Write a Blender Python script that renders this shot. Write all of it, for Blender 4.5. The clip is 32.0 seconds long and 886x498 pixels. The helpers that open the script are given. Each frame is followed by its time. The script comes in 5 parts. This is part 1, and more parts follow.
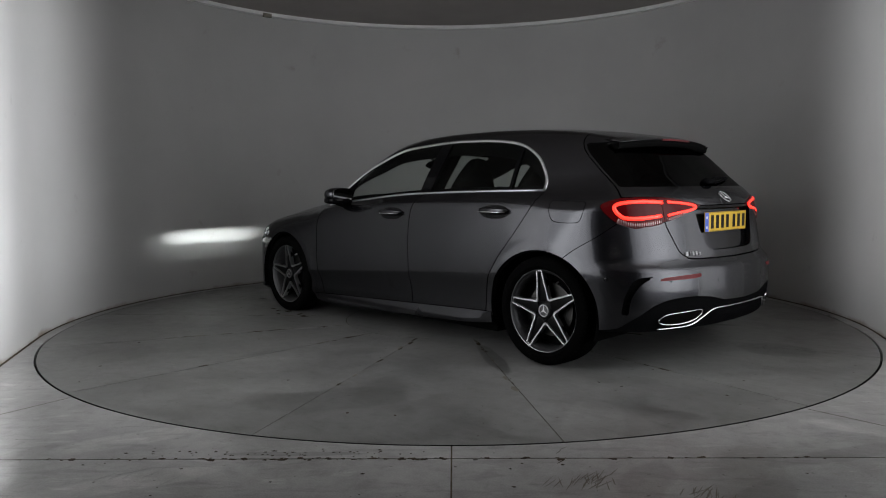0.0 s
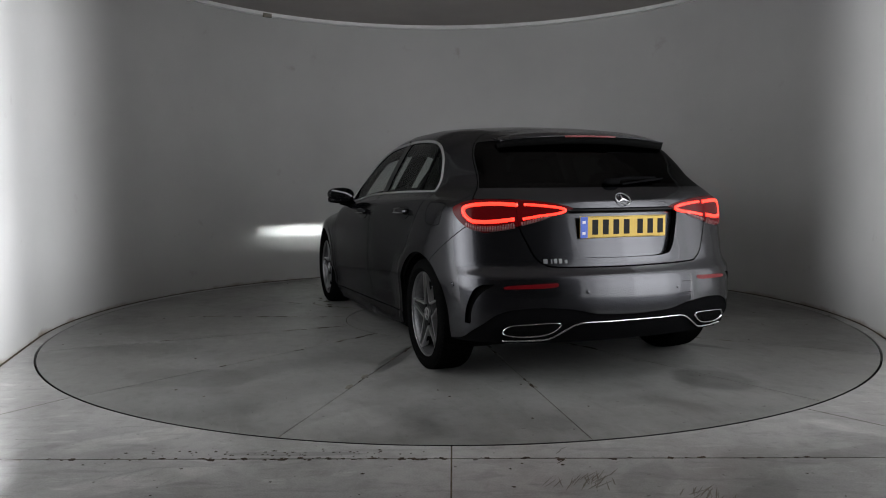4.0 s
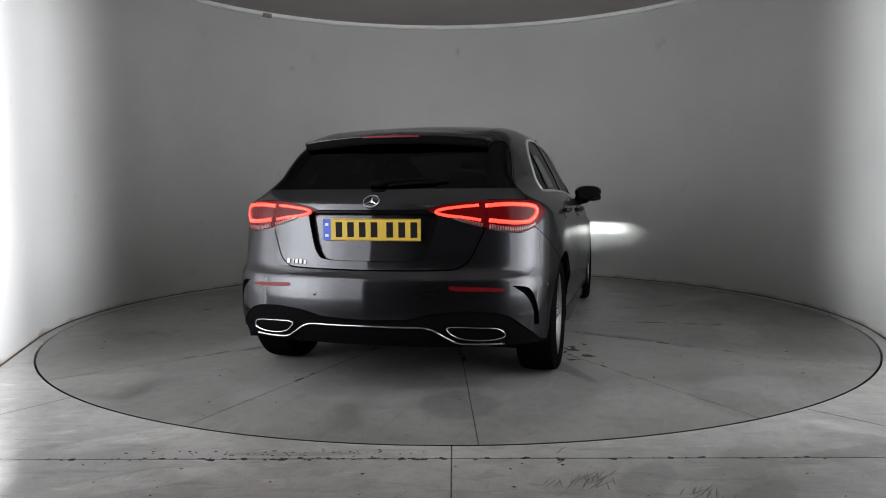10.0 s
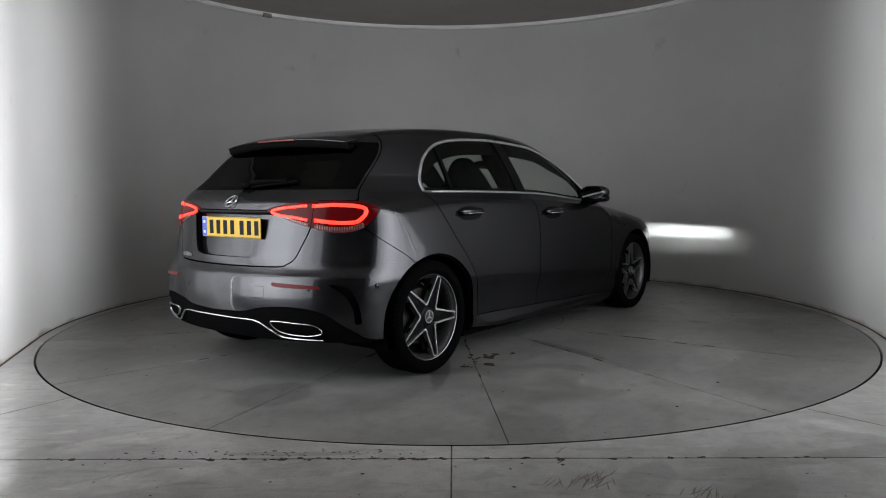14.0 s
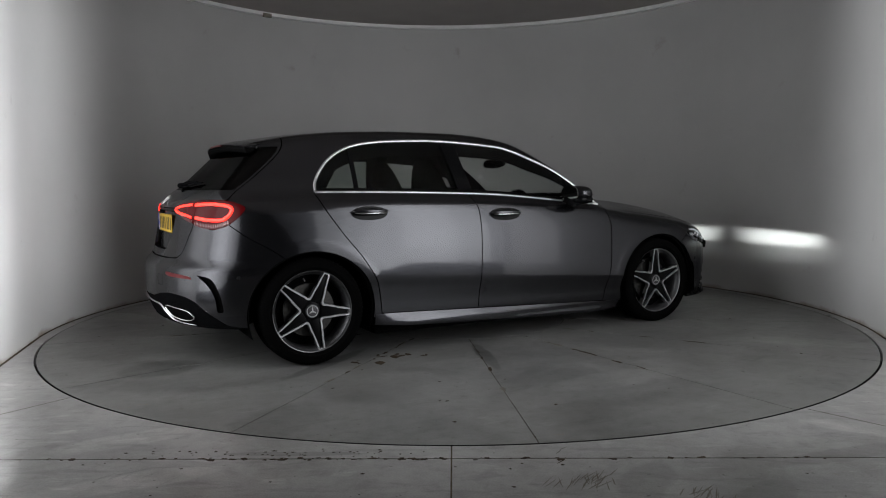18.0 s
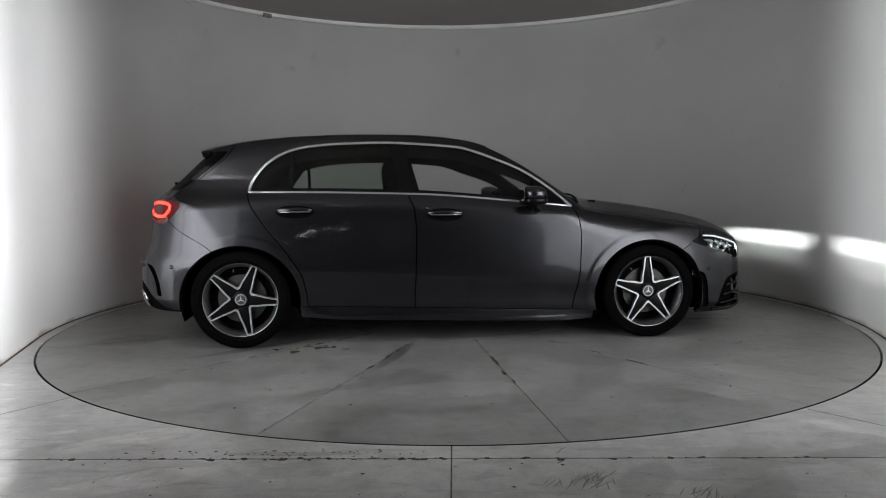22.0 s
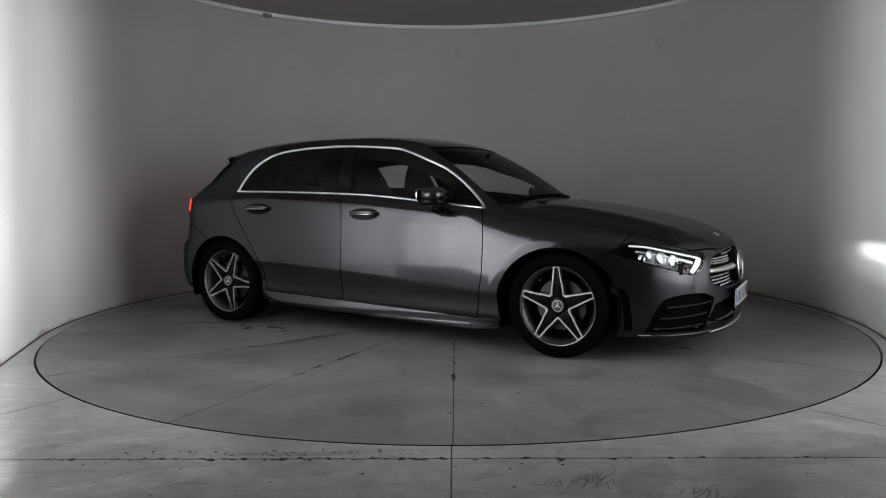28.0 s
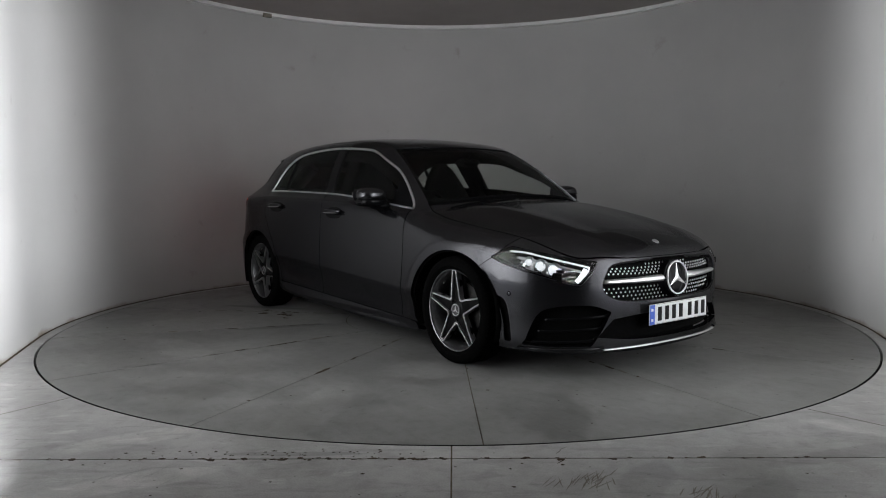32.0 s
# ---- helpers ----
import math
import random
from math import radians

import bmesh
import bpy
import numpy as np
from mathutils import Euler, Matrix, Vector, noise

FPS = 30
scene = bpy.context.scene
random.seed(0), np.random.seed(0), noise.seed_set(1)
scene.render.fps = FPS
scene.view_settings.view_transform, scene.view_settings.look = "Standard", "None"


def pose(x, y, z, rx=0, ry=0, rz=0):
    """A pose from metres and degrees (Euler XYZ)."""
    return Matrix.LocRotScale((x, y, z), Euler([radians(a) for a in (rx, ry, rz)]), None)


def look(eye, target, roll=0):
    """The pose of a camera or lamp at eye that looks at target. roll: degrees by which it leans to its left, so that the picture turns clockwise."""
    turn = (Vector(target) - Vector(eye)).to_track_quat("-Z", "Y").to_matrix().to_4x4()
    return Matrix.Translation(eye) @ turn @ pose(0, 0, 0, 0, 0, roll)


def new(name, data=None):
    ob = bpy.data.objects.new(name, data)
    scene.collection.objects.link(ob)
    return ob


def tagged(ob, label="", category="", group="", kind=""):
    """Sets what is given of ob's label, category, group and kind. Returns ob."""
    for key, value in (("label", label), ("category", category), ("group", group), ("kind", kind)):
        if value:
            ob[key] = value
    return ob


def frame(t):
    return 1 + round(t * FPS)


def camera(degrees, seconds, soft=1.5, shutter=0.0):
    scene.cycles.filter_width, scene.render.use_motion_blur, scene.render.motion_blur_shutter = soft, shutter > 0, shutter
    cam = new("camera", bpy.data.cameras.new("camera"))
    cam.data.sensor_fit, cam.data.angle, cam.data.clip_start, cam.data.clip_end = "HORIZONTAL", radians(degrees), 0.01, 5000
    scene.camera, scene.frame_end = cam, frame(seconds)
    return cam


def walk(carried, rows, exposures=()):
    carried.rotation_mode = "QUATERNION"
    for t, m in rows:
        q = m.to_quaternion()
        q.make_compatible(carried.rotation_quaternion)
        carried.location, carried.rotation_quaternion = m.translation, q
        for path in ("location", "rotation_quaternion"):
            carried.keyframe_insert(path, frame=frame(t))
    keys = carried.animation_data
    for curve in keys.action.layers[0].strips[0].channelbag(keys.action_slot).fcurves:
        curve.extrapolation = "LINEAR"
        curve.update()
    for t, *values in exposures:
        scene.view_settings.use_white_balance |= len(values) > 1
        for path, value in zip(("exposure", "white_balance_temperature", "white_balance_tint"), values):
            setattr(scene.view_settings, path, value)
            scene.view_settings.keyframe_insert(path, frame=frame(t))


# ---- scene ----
# The camera stands still before the opening of the booth.
cam = camera(61.96, 32.0, soft=1.05)
EYE = Vector((0.0, -5.839, 1.041))
STAND = Matrix.Translation(EYE) @ pose(0, 0, 0, 0, 0, 0.858) @ pose(0, 0, 0, 90 - 4.848, 0, 0) @ pose(0, 0, 0, 0, 0, -0.458)
walk(cam, [(0.0, STAND), (32.0, STAND)], exposures=[(0.0, -0.35), (1.0, -0.16), (2.0, -0.04), (3.0, 0.01), (6.0, 0.00), (7.0, 0.33), (8.0, 0.56), (9.0, 0.67), (10.0, 0.52), (11.0, 0.24), (13.0, 0.00), (14.0, 0.13), (17.0, -0.15), (18.0, -0.22), (19.0, -0.25), (20.0, -0.05), (21.0, 0.01), (22.0, 0.31), (23.0, 0.61), (24.0, 0.75), (25.0, 0.75), (28.0, 0.00), (30.0, -0.10), (31.0, -0.14), (32.0, 0.04)])

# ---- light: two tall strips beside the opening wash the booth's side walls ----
world = bpy.data.worlds.new("world")
scene.world = world
world.use_nodes = True
world.node_tree.nodes["Background"].inputs["Color"].default_value = (0.9, 0.95, 1.0, 1)
world.node_tree.nodes["Background"].inputs["Strength"].default_value = 0.0


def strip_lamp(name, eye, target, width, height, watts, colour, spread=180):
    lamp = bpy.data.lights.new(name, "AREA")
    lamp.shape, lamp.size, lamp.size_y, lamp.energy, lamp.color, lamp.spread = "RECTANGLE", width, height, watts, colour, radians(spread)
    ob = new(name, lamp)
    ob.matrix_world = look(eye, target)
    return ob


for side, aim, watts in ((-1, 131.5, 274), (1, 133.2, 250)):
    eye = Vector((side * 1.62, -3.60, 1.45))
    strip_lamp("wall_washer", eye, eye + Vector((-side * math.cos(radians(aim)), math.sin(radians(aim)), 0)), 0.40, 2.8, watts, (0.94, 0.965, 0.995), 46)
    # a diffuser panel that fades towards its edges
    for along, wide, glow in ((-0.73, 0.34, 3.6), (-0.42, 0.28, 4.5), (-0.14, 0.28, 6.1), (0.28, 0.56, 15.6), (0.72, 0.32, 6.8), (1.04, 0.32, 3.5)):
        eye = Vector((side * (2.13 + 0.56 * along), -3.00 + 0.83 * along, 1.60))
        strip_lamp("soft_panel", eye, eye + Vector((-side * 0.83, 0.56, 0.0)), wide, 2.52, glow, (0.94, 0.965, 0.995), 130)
    # an added unseen strip along the wall's end stands in for its bright surface
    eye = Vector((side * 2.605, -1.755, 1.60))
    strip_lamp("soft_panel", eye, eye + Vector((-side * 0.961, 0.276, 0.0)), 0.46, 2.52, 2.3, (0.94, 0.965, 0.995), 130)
for x in (-0.55, 0.55):
    bulb = bpy.data.lights.new("ceiling_spot", "POINT")
    bulb.energy, bulb.shadow_soft_size, bulb.color = 1.5, 0.03, (1.0, 0.97, 0.93)
    new("ceiling_spot", bulb).location = (x, -4.1, 2.75)


# ---- materials ----
def material(name):
    m = bpy.data.materials.new(name)
    m.use_nodes = True
    t = m.node_tree
    return m, t, t.nodes["Principled BSDF"]


def node(t, kind, values=None, operation="", data_type="", blend_type="", vector_type=""):
    n = t.nodes.new(kind)
    if operation:
        n.operation = operation
    if data_type:
        n.data_type = data_type
    if blend_type:
        n.blend_type = blend_type
    if vector_type:
        n.vector_type = vector_type
    for k, v in (values or {}).items():
        n.inputs[k].default_value = v
    return n


def plain(name, colour, rough=0.5, metal=0.0, coat=0.0, grain=0.0, scale=60.0, bump=0.0, emit=None, strength=0.0, spec=0.5):
    """A surface with fine grain in its tone and gloss, and a fine relief."""
    m, t, b = material(name)
    b.inputs["Base Color"].default_value = (*colour, 1)
    b.inputs["Roughness"].default_value = rough
    b.inputs["Metallic"].default_value = metal
    b.inputs["Coat Weight"].default_value = coat
    b.inputs["Coat Roughness"].default_value = 0.03
    b.inputs["Specular IOR Level"].default_value = spec
    if emit:
        b.inputs["Emission Color"].default_value = (*emit, 1)
        b.inputs["Emission Strength"].default_value = strength
    if grain or bump:
        co = node(t, "ShaderNodeTexCoord")
        n = node(t, "ShaderNodeTexNoise", {"Scale": scale, "Detail": 6.0, "Roughness": 0.6})
        t.links.new(co.outputs["Object"], n.inputs["Vector"])
        if grain:
            r = node(t, "ShaderNodeValToRGB")
            r.color_ramp.elements[0].position, r.color_ramp.elements[1].position = 0.3, 0.7
            r.color_ramp.elements[0].color = (*[c * (1 - grain) for c in colour], 1)
            r.color_ramp.elements[1].color = (*[min(c * (1 + grain), 1) for c in colour], 1)
            t.links.new(n.outputs["Fac"], r.inputs["Fac"])
            t.links.new(r.outputs["Color"], b.inputs["Base Color"])
            mr = node(t, "ShaderNodeMapRange", {"To Min": rough * (1 - grain * 0.6), "To Max": min(rough * (1 + grain * 0.6), 1)})
            t.links.new(n.outputs["Fac"], mr.inputs["Value"])
            t.links.new(mr.outputs["Result"], b.inputs["Roughness"])
        if bump:
            bp = node(t, "ShaderNodeBump", {"Strength": bump, "Distance": 0.01})
            t.links.new(n.outputs["Fac"], bp.inputs["Height"])
            t.links.new(bp.outputs["Normal"], b.inputs["Normal"])
    return m


def ramp(t, source, stops):
    r = node(t, "ShaderNodeValToRGB")
    while len(r.color_ramp.elements) < len(stops):
        r.color_ramp.elements.new(0.5)
    for e, (p, c) in zip(r.color_ramp.elements, stops):
        e.position, e.color = p, (*c, 1) if len(c) == 3 else c
    t.links.new(source, r.inputs["Fac"])
    return r.outputs["Color"]


def mix(t, fac, a, b, blend="MIX"):
    n = node(t, "ShaderNodeMix", data_type="RGBA", blend_type=blend)
    for sock, v in ((n.inputs[0], fac), (n.inputs[6], a), (n.inputs[7], b)):
        if isinstance(v, (int, float)):
            sock.default_value = v
        elif isinstance(v, tuple):
            sock.default_value = (*v, 1)
        else:
            t.links.new(v, sock)
    return n.outputs[2]


def concrete(name, tone, by_object=0.0, stains=(), scuffs=0.12):
    """Worn grey screed: cloudy patches, trowel smears, dark specks, rusty blots and hairline scratches."""
    m, t, b = material(name)
    co = node(t, "ShaderNodeTexCoord")
    vec = co.outputs["Object"]
    cloud = node(t, "ShaderNodeTexNoise", {"Scale": 1.1, "Detail": 7.0, "Roughness": 0.55, "Distortion": 0.4})
    smear = node(t, "ShaderNodeTexNoise", {"Scale": 3.1, "Detail": 6.0, "Roughness": 0.55, "Distortion": 0.9})
    wipe = node(t, "ShaderNodeTexNoise", {"Scale": 5.0, "Detail": 8.0, "Roughness": 0.62, "Distortion": 0.5})
    speck = node(t, "ShaderNodeTexNoise", {"Scale": 22.0, "Detail": 4.0, "Roughness": 0.6})
    rust = node(t, "ShaderNodeTexNoise", {"Scale": 6.5, "Detail": 6.0, "Roughness": 0.75, "Distortion": 0.8})
    grit = node(t, "ShaderNodeTexNoise", {"Scale": 160.0, "Detail": 3.0})
    wide = node(t, "ShaderNodeMapping")
    wide.inputs["Rotation"].default_value, wide.inputs["Scale"].default_value = (0, 0, radians(25)), (0.6, 2.6, 1.0)
    t.links.new(vec, wide.inputs["Vector"])
    for n in (cloud, smear, speck, rust, grit):
        t.links.new(vec, n.inputs["Vector"])
    t.links.new(wide.outputs["Vector"], wipe.inputs["Vector"])
    g = tone
    c = ramp(t, cloud.outputs["Fac"], [(0.30, (g * 0.76, g * 0.76, g * 0.75)), (0.5, (g, g * 0.99, g * 0.965)), (0.72, (g * 1.2, g * 1.19, g * 1.16))])
    s = ramp(t, smear.outputs["Fac"], [(0.34, (0.76, 0.755, 0.745)), (0.455, (0.90, 0.897, 0.89)), (0.51, (1.0, 1.0, 1.0)), (0.70, (1.07, 1.07, 1.07))])
    c = mix(t, 0.95, c, s, "MULTIPLY")
    s = ramp(t, wipe.outputs["Fac"], [(0.34, (1 - scuffs, 1 - scuffs, 1 - scuffs)), (0.44, (1.0, 1.0, 1.0)), (0.60, (1.0, 1.0, 1.0)), (0.72, (1 + 1.8 * scuffs, 1 + 1.8 * scuffs, 1 + 1.8 * scuffs))])
    c = mix(t, 1.0, c, s, "MULTIPLY")
    d = ramp(t, speck.outputs["Fac"], [(0.28, (0.25, 0.24, 0.22)), (0.335, (1, 1, 1))])
    c = mix(t, 0.8, c, d, "MULTIPLY")
    r = ramp(t, rust.outputs["Fac"], [(0.66, (0, 0, 0)), (0.76, (1, 1, 1))])
    c = mix(t, r, c, (0.19, 0.14, 0.09))
    for sx, sy, wide_x, wide_y, turn, depth in stains:
        mp = node(t, "ShaderNodeMapping", vector_type="TEXTURE")
        mp.inputs["Location"].default_value, mp.inputs["Rotation"].default_value, mp.inputs["Scale"].default_value = (sx, sy, 0), (0, 0, radians(turn)), (wide_x, wide_y, 1)
        t.links.new(vec, mp.inputs["Vector"])
        ln = node(t, "ShaderNodeVectorMath", operation="LENGTH")
        t.links.new(mp.outputs["Vector"], ln.inputs[0])
        ed = node(t, "ShaderNodeMath", operation="MULTIPLY_ADD")
        ed.inputs[1].default_value, ed.inputs[2].default_value = 0.9, -0.45
        t.links.new(smear.outputs["Fac"], ed.inputs[0])
        sm = node(t, "ShaderNodeMath", operation="ADD")
        t.links.new(ln.outputs["Value"], sm.inputs[0])
        t.links.new(ed.outputs["Value"], sm.inputs[1])
        c = mix(t, 1.0, c, ramp(t, sm.outputs["Value"], [(0.80, (depth, depth, depth)), (1.0, (1, 1, 1))]), "MULTIPLY")
    mottle = node(t, "ShaderNodeTexNoise", {"Scale": 13.0, "Detail": 7.0, "Roughness": 0.7, "Distortion": 0.4})
    t.links.new(vec, mottle.inputs["Vector"])
    c = mix(t, 1.0, c, ramp(t, mottle.outputs["Fac"], [(0.30, (0.78, 0.775, 0.765)), (0.46, (0.97, 0.97, 0.97)), (0.70, (1.12, 1.12, 1.12))]), "MULTIPLY")
    gr = ramp(t, grit.outputs["Fac"], [(0.3, (0.84, 0.84, 0.84)), (0.7, (1.10, 1.10, 1.10))])
    c = mix(t, 1.0, c, gr, "MULTIPLY")
    if by_object:
        info = node(t, "ShaderNodeObjectInfo")
        v = node(t, "ShaderNodeMapRange", {"To Min": 1 - by_object, "To Max": 1 + by_object})
        t.links.new(info.outputs["Random"], v.inputs["Value"])
        c = mix(t, 1.0, c, v.outputs["Result"], "MULTIPLY")
    t.links.new(c, b.inputs["Base Color"])
    ro = node(t, "ShaderNodeMapRange", {"From Min": 0.3, "From Max": 0.7, "To Min": 0.34, "To Max": 0.56})
    t.links.new(smear.outputs["Fac"], ro.inputs["Value"])
    t.links.new(ro.outputs["Result"], b.inputs["Roughness"])
    bp = node(t, "ShaderNodeBump", {"Strength": 0.25, "Distance": 0.004})
    t.links.new(speck.outputs["Fac"], bp.inputs["Height"])
    t.links.new(bp.outputs["Normal"], b.inputs["Normal"])
    return m


def wall_paint():
    """Matt white paint with faint roller clouds, and scuffs and splashes that thin out above the floor."""
    m, t, b = material("white wall paint")
    co = node(t, "ShaderNodeTexCoord")
    vec = co.outputs["Object"]
    cloud = node(t, "ShaderNodeTexNoise", {"Scale": 1.1, "Detail": 5.0, "Roughness": 0.55})
    scuff = node(t, "ShaderNodeTexNoise", {"Scale": 4.0, "Detail": 7.0, "Roughness": 0.6, "Distortion": 0.3})
    fine = node(t, "ShaderNodeTexNoise", {"Scale": 220.0, "Detail": 2.0})
    for n in (cloud, scuff, fine):
        t.links.new(vec, n.inputs["Vector"])
    c = ramp(t, cloud.outputs["Fac"], [(0.3, (0.345, 0.341, 0.335)), (0.7, (0.385, 0.380, 0.374))])
    sep = node(t, "ShaderNodeSeparateXYZ")
    t.links.new(vec, sep.inputs["Vector"])
    low = node(t, "ShaderNodeMapRange", {"From Min": 0.0, "From Max": 0.05, "To Min": 0.42, "To Max": 0.0})
    t.links.new(sep.outputs["Z"], low.inputs["Value"])
    add = node(t, "ShaderNodeMath", operation="ADD")
    t.links.new(scuff.outputs["Fac"], add.inputs[0])
    t.links.new(low.outputs["Result"], add.inputs[1])
    dirt = ramp(t, add.outputs["Value"], [(0.66, (0, 0, 0)), (1.02, (1, 1, 1))])
    c = mix(t, dirt, c, (0.16, 0.13, 0.10))
    t.links.new(c, b.inputs["Base Color"])
    b.inputs["Roughness"].default_value = 0.62
    bp = node(t, "ShaderNodeBump", {"Strength": 0.12, "Distance": 0.002})
    t.links.new(fine.outputs["Fac"], bp.inputs["Height"])
    t.links.new(bp.outputs["Normal"], b.inputs["Normal"])
    return m


def tinted_glass(name, tint, gloss=1.0):
    m = bpy.data.materials.new(name)
    m.use_nodes = True
    t = m.node_tree
    t.nodes.clear()
    out = node(t, "ShaderNodeOutputMaterial")
    see = node(t, "ShaderNodeBsdfTransparent", {"Color": (*tint, 1)})
    shine = node(t, "ShaderNodeBsdfGlossy", {"Roughness": 0.015, "Color": (gloss, gloss, gloss, 1)})
    lw = node(t, "ShaderNodeLayerWeight", {"Blend": 0.5})
    pw = node(t, "ShaderNodeMath", operation="POWER")
    pw.inputs[1].default_value = 5.0
    fr = node(t, "ShaderNodeMath", operation="MULTIPLY_ADD")
    fr.inputs[1].default_value, fr.inputs[2].default_value = 0.95, 0.05
    t.links.new(lw.outputs["Facing"], pw.inputs[0])
    t.links.new(pw.outputs["Value"], fr.inputs[0])
    both = node(t, "ShaderNodeMixShader")
    t.links.new(fr.outputs["Value"], both.inputs["Fac"])
    t.links.new(see.outputs["BSDF"], both.inputs[1])
    t.links.new(shine.outputs["BSDF"], both.inputs[2])
    t.links.new(both.outputs["Shader"], out.inputs["Surface"])
    return m


def car_paint():
    """Dark grey metallic paint under clear lacquer: fine flake, faint dust, a few water spots."""
    m, t, b = material("grey metallic paint")
    co = node(t, "ShaderNodeTexCoord")
    flake = node(t, "ShaderNodeTexVoronoi", {"Scale": 900.0})
    dust = node(t, "ShaderNodeTexNoise", {"Scale": 3.0, "Detail": 7.0, "Roughness": 0.65})
    for n in (flake, dust):
        t.links.new(co.outputs["Object"], n.inputs["Vector"])
    c = ramp(t, flake.outputs["Color"], [(0.0, (0.026, 0.026, 0.029)), (1.0, (0.044, 0.044, 0.049))])
    t.links.new(c, b.inputs["Base Color"])
    b.inputs["Metallic"].default_value = 0.92
    b.inputs["Specular Tint"].default_value = (0.28, 0.28, 0.30, 1)
    r = node(t, "ShaderNodeMapRange", {"From Min": 0.3, "From Max": 0.7, "To Min": 0.225, "To Max": 0.275})
    t.links.new(dust.outputs["Fac"], r.inputs["Value"])
    t.links.new(r.outputs["Result"], b.inputs["Roughness"])
    b.inputs["Coat Weight"].default_value = 0.55
    cr = node(t, "ShaderNodeMapRange", {"From Min": 0.35, "From Max": 0.75, "To Min": 0.05, "To Max": 0.10})
    t.links.new(dust.outputs["Fac"], cr.inputs["Value"])
    t.links.new(cr.outputs["Result"], b.inputs["Coat Roughness"])
    return m


FLOOR = concrete("grey floor screed", 0.30, 0.0, [(0.68, -3.30, 0.22, 0.10, 60, 0.8), (1.05, -3.42, 0.18, 0.08, 40, 0.82), (-0.35, -3.52, 0.30, 0.07, 10, 0.82), (-0.62, -3.03, 0.32, 0.025, 0, 0.72), (1.5, -3.05, 0.4, 0.06, 20, 0.8), (-1.35, -2.85, 0.32, 0.10, 30, 1.3), (-1.15, -3.3, 0.35, 0.09, 25, 1.25), (1.75, -2.75, 0.3, 0.10, -25, 1.3)], scuffs=0.24)
DISC = concrete("turntable screed", 0.17, 0.05, [(-2.31, -0.59, 0.27, 0.21, 15, 0.66), (-1.2, 2.05, 0.40, 0.22, 60, 0.78), (0.9, -2.2, 0.5, 0.2, 30, 0.84), (2.2, -1.2, 0.35, 0.22, -30, 0.8), (-2.0, -1.9, 0.34, 0.2, 40, 0.82),
                                                 (-0.2, -2.1, 0.45, 0.16, 0, 1.22), (1.5, -2.0, 0.5, 0.14, -45, 1.2), (-2.3, 1.4, 0.4, 0.15, 120, 1.2), (-1.4, -0.95, 0.5, 0.06, 35, 0.5), (-0.5, -1.25, 0.4, 0.05, 70, 0.55), (-1.2, 0.85, 0.45, 0.06, -35, 0.5)])
WALL = wall_paint()
CEIL = plain("matt ceiling paint", (0.31, 0.285, 0.273), 0.8, grain=0.05, scale=3, bump=0.1)
RING = plain("white ceiling trim", (0.66, 0.66, 0.65), 0.5, grain=0.06, scale=8)
DARKGAP = plain("black rubber seal", (0.005, 0.005, 0.005), 0.7, grain=0.3, scale=40, spec=0.03)
RUST = plain("rusty joint filler", (0.050, 0.037, 0.024), 0.85, grain=0.6, scale=14, bump=0.4, spec=0.1)
FILLER = plain("brown grimy joint filler", (0.085, 0.070, 0.052), 0.85, grain=0.6, scale=9, bump=0.4, spec=0.1)
CHALK = plain("pale scratched screed", (0.36, 0.36, 0.355), 0.7, grain=0.25, scale=30)
STAIN = plain("dried brown dirt", (0.15, 0.135, 0.112), 0.75, grain=0.35, scale=18, bump=0.2)
HALL = plain("dark hall wall", (0.04, 0.04, 0.04), 0.8, grain=0.1, scale=2)
PAINT = car_paint()
BLACK = plain("gloss black plastic", (0.003, 0.003, 0.0033), 0.12, grain=0.2, scale=300, spec=0.08)
MATT = plain("matt black plastic", (0.004, 0.004, 0.0043), 0.5, grain=0.25, scale=240, bump=0.15, spec=0.0)
VOID = plain("black underbody coating", (0.004, 0.004, 0.004), 0.9, grain=0.3, scale=60, spec=0.0)
CHROME = plain("chrome", (0.62, 0.62, 0.63), 0.14, metal=1.0, grain=0.05, scale=300)
SATIN = plain("satin aluminium trim", (0.62, 0.62, 0.63), 0.36, metal=1.0, grain=0.06, scale=200)
MACHINED = plain("machined alloy", (0.54, 0.54, 0.55), 0.36, metal=1.0, grain=0.08, scale=400)
ALLOY = plain("dark grey alloy lacquer", (0.004, 0.004, 0.0042), 0.3, grain=0.2, scale=300, spec=0.06)
LIP = plain("grey rim flange", (0.20, 0.20, 0.205), 0.42, metal=1.0, grain=0.15, scale=90)
TREAD = plain("scrubbed tyre tread", (0.0032, 0.0032, 0.0032), 0.9, grain=0.3, scale=150, spec=0.04)
BARREL = plain("grey alloy barrel", (0.09, 0.09, 0.093), 0.42, metal=0.8, grain=0.2, scale=60)
RUBBER = plain("tyre rubber", (0.003, 0.003, 0.003), 0.6, grain=0.25, scale=120, bump=0.2, spec=0.0)
STEEL = plain("brake disc steel", (0.06, 0.058, 0.056), 0.45, metal=1.0, grain=0.2, scale=80)
TRIM = plain("black cabin trim", (0.003, 0.003, 0.003), 0.75, grain=0.3, scale=200, bump=0.2, spec=0.0)
SEAT = plain("black seat cloth", (0.003, 0.003, 0.003), 0.8, grain=0.35, scale=300, bump=0.3, spec=0.0)
GLASS = tinted_glass("green tinted glass", (0.985, 0.99, 0.985), 0.4)
PRIVACY = tinted_glass("dark privacy glass", (0.74, 0.79, 0.755), 0.4)
REARGLASS = tinted_glass("black-tinted glass", (0.011, 0.0125, 0.0115), 0.25)
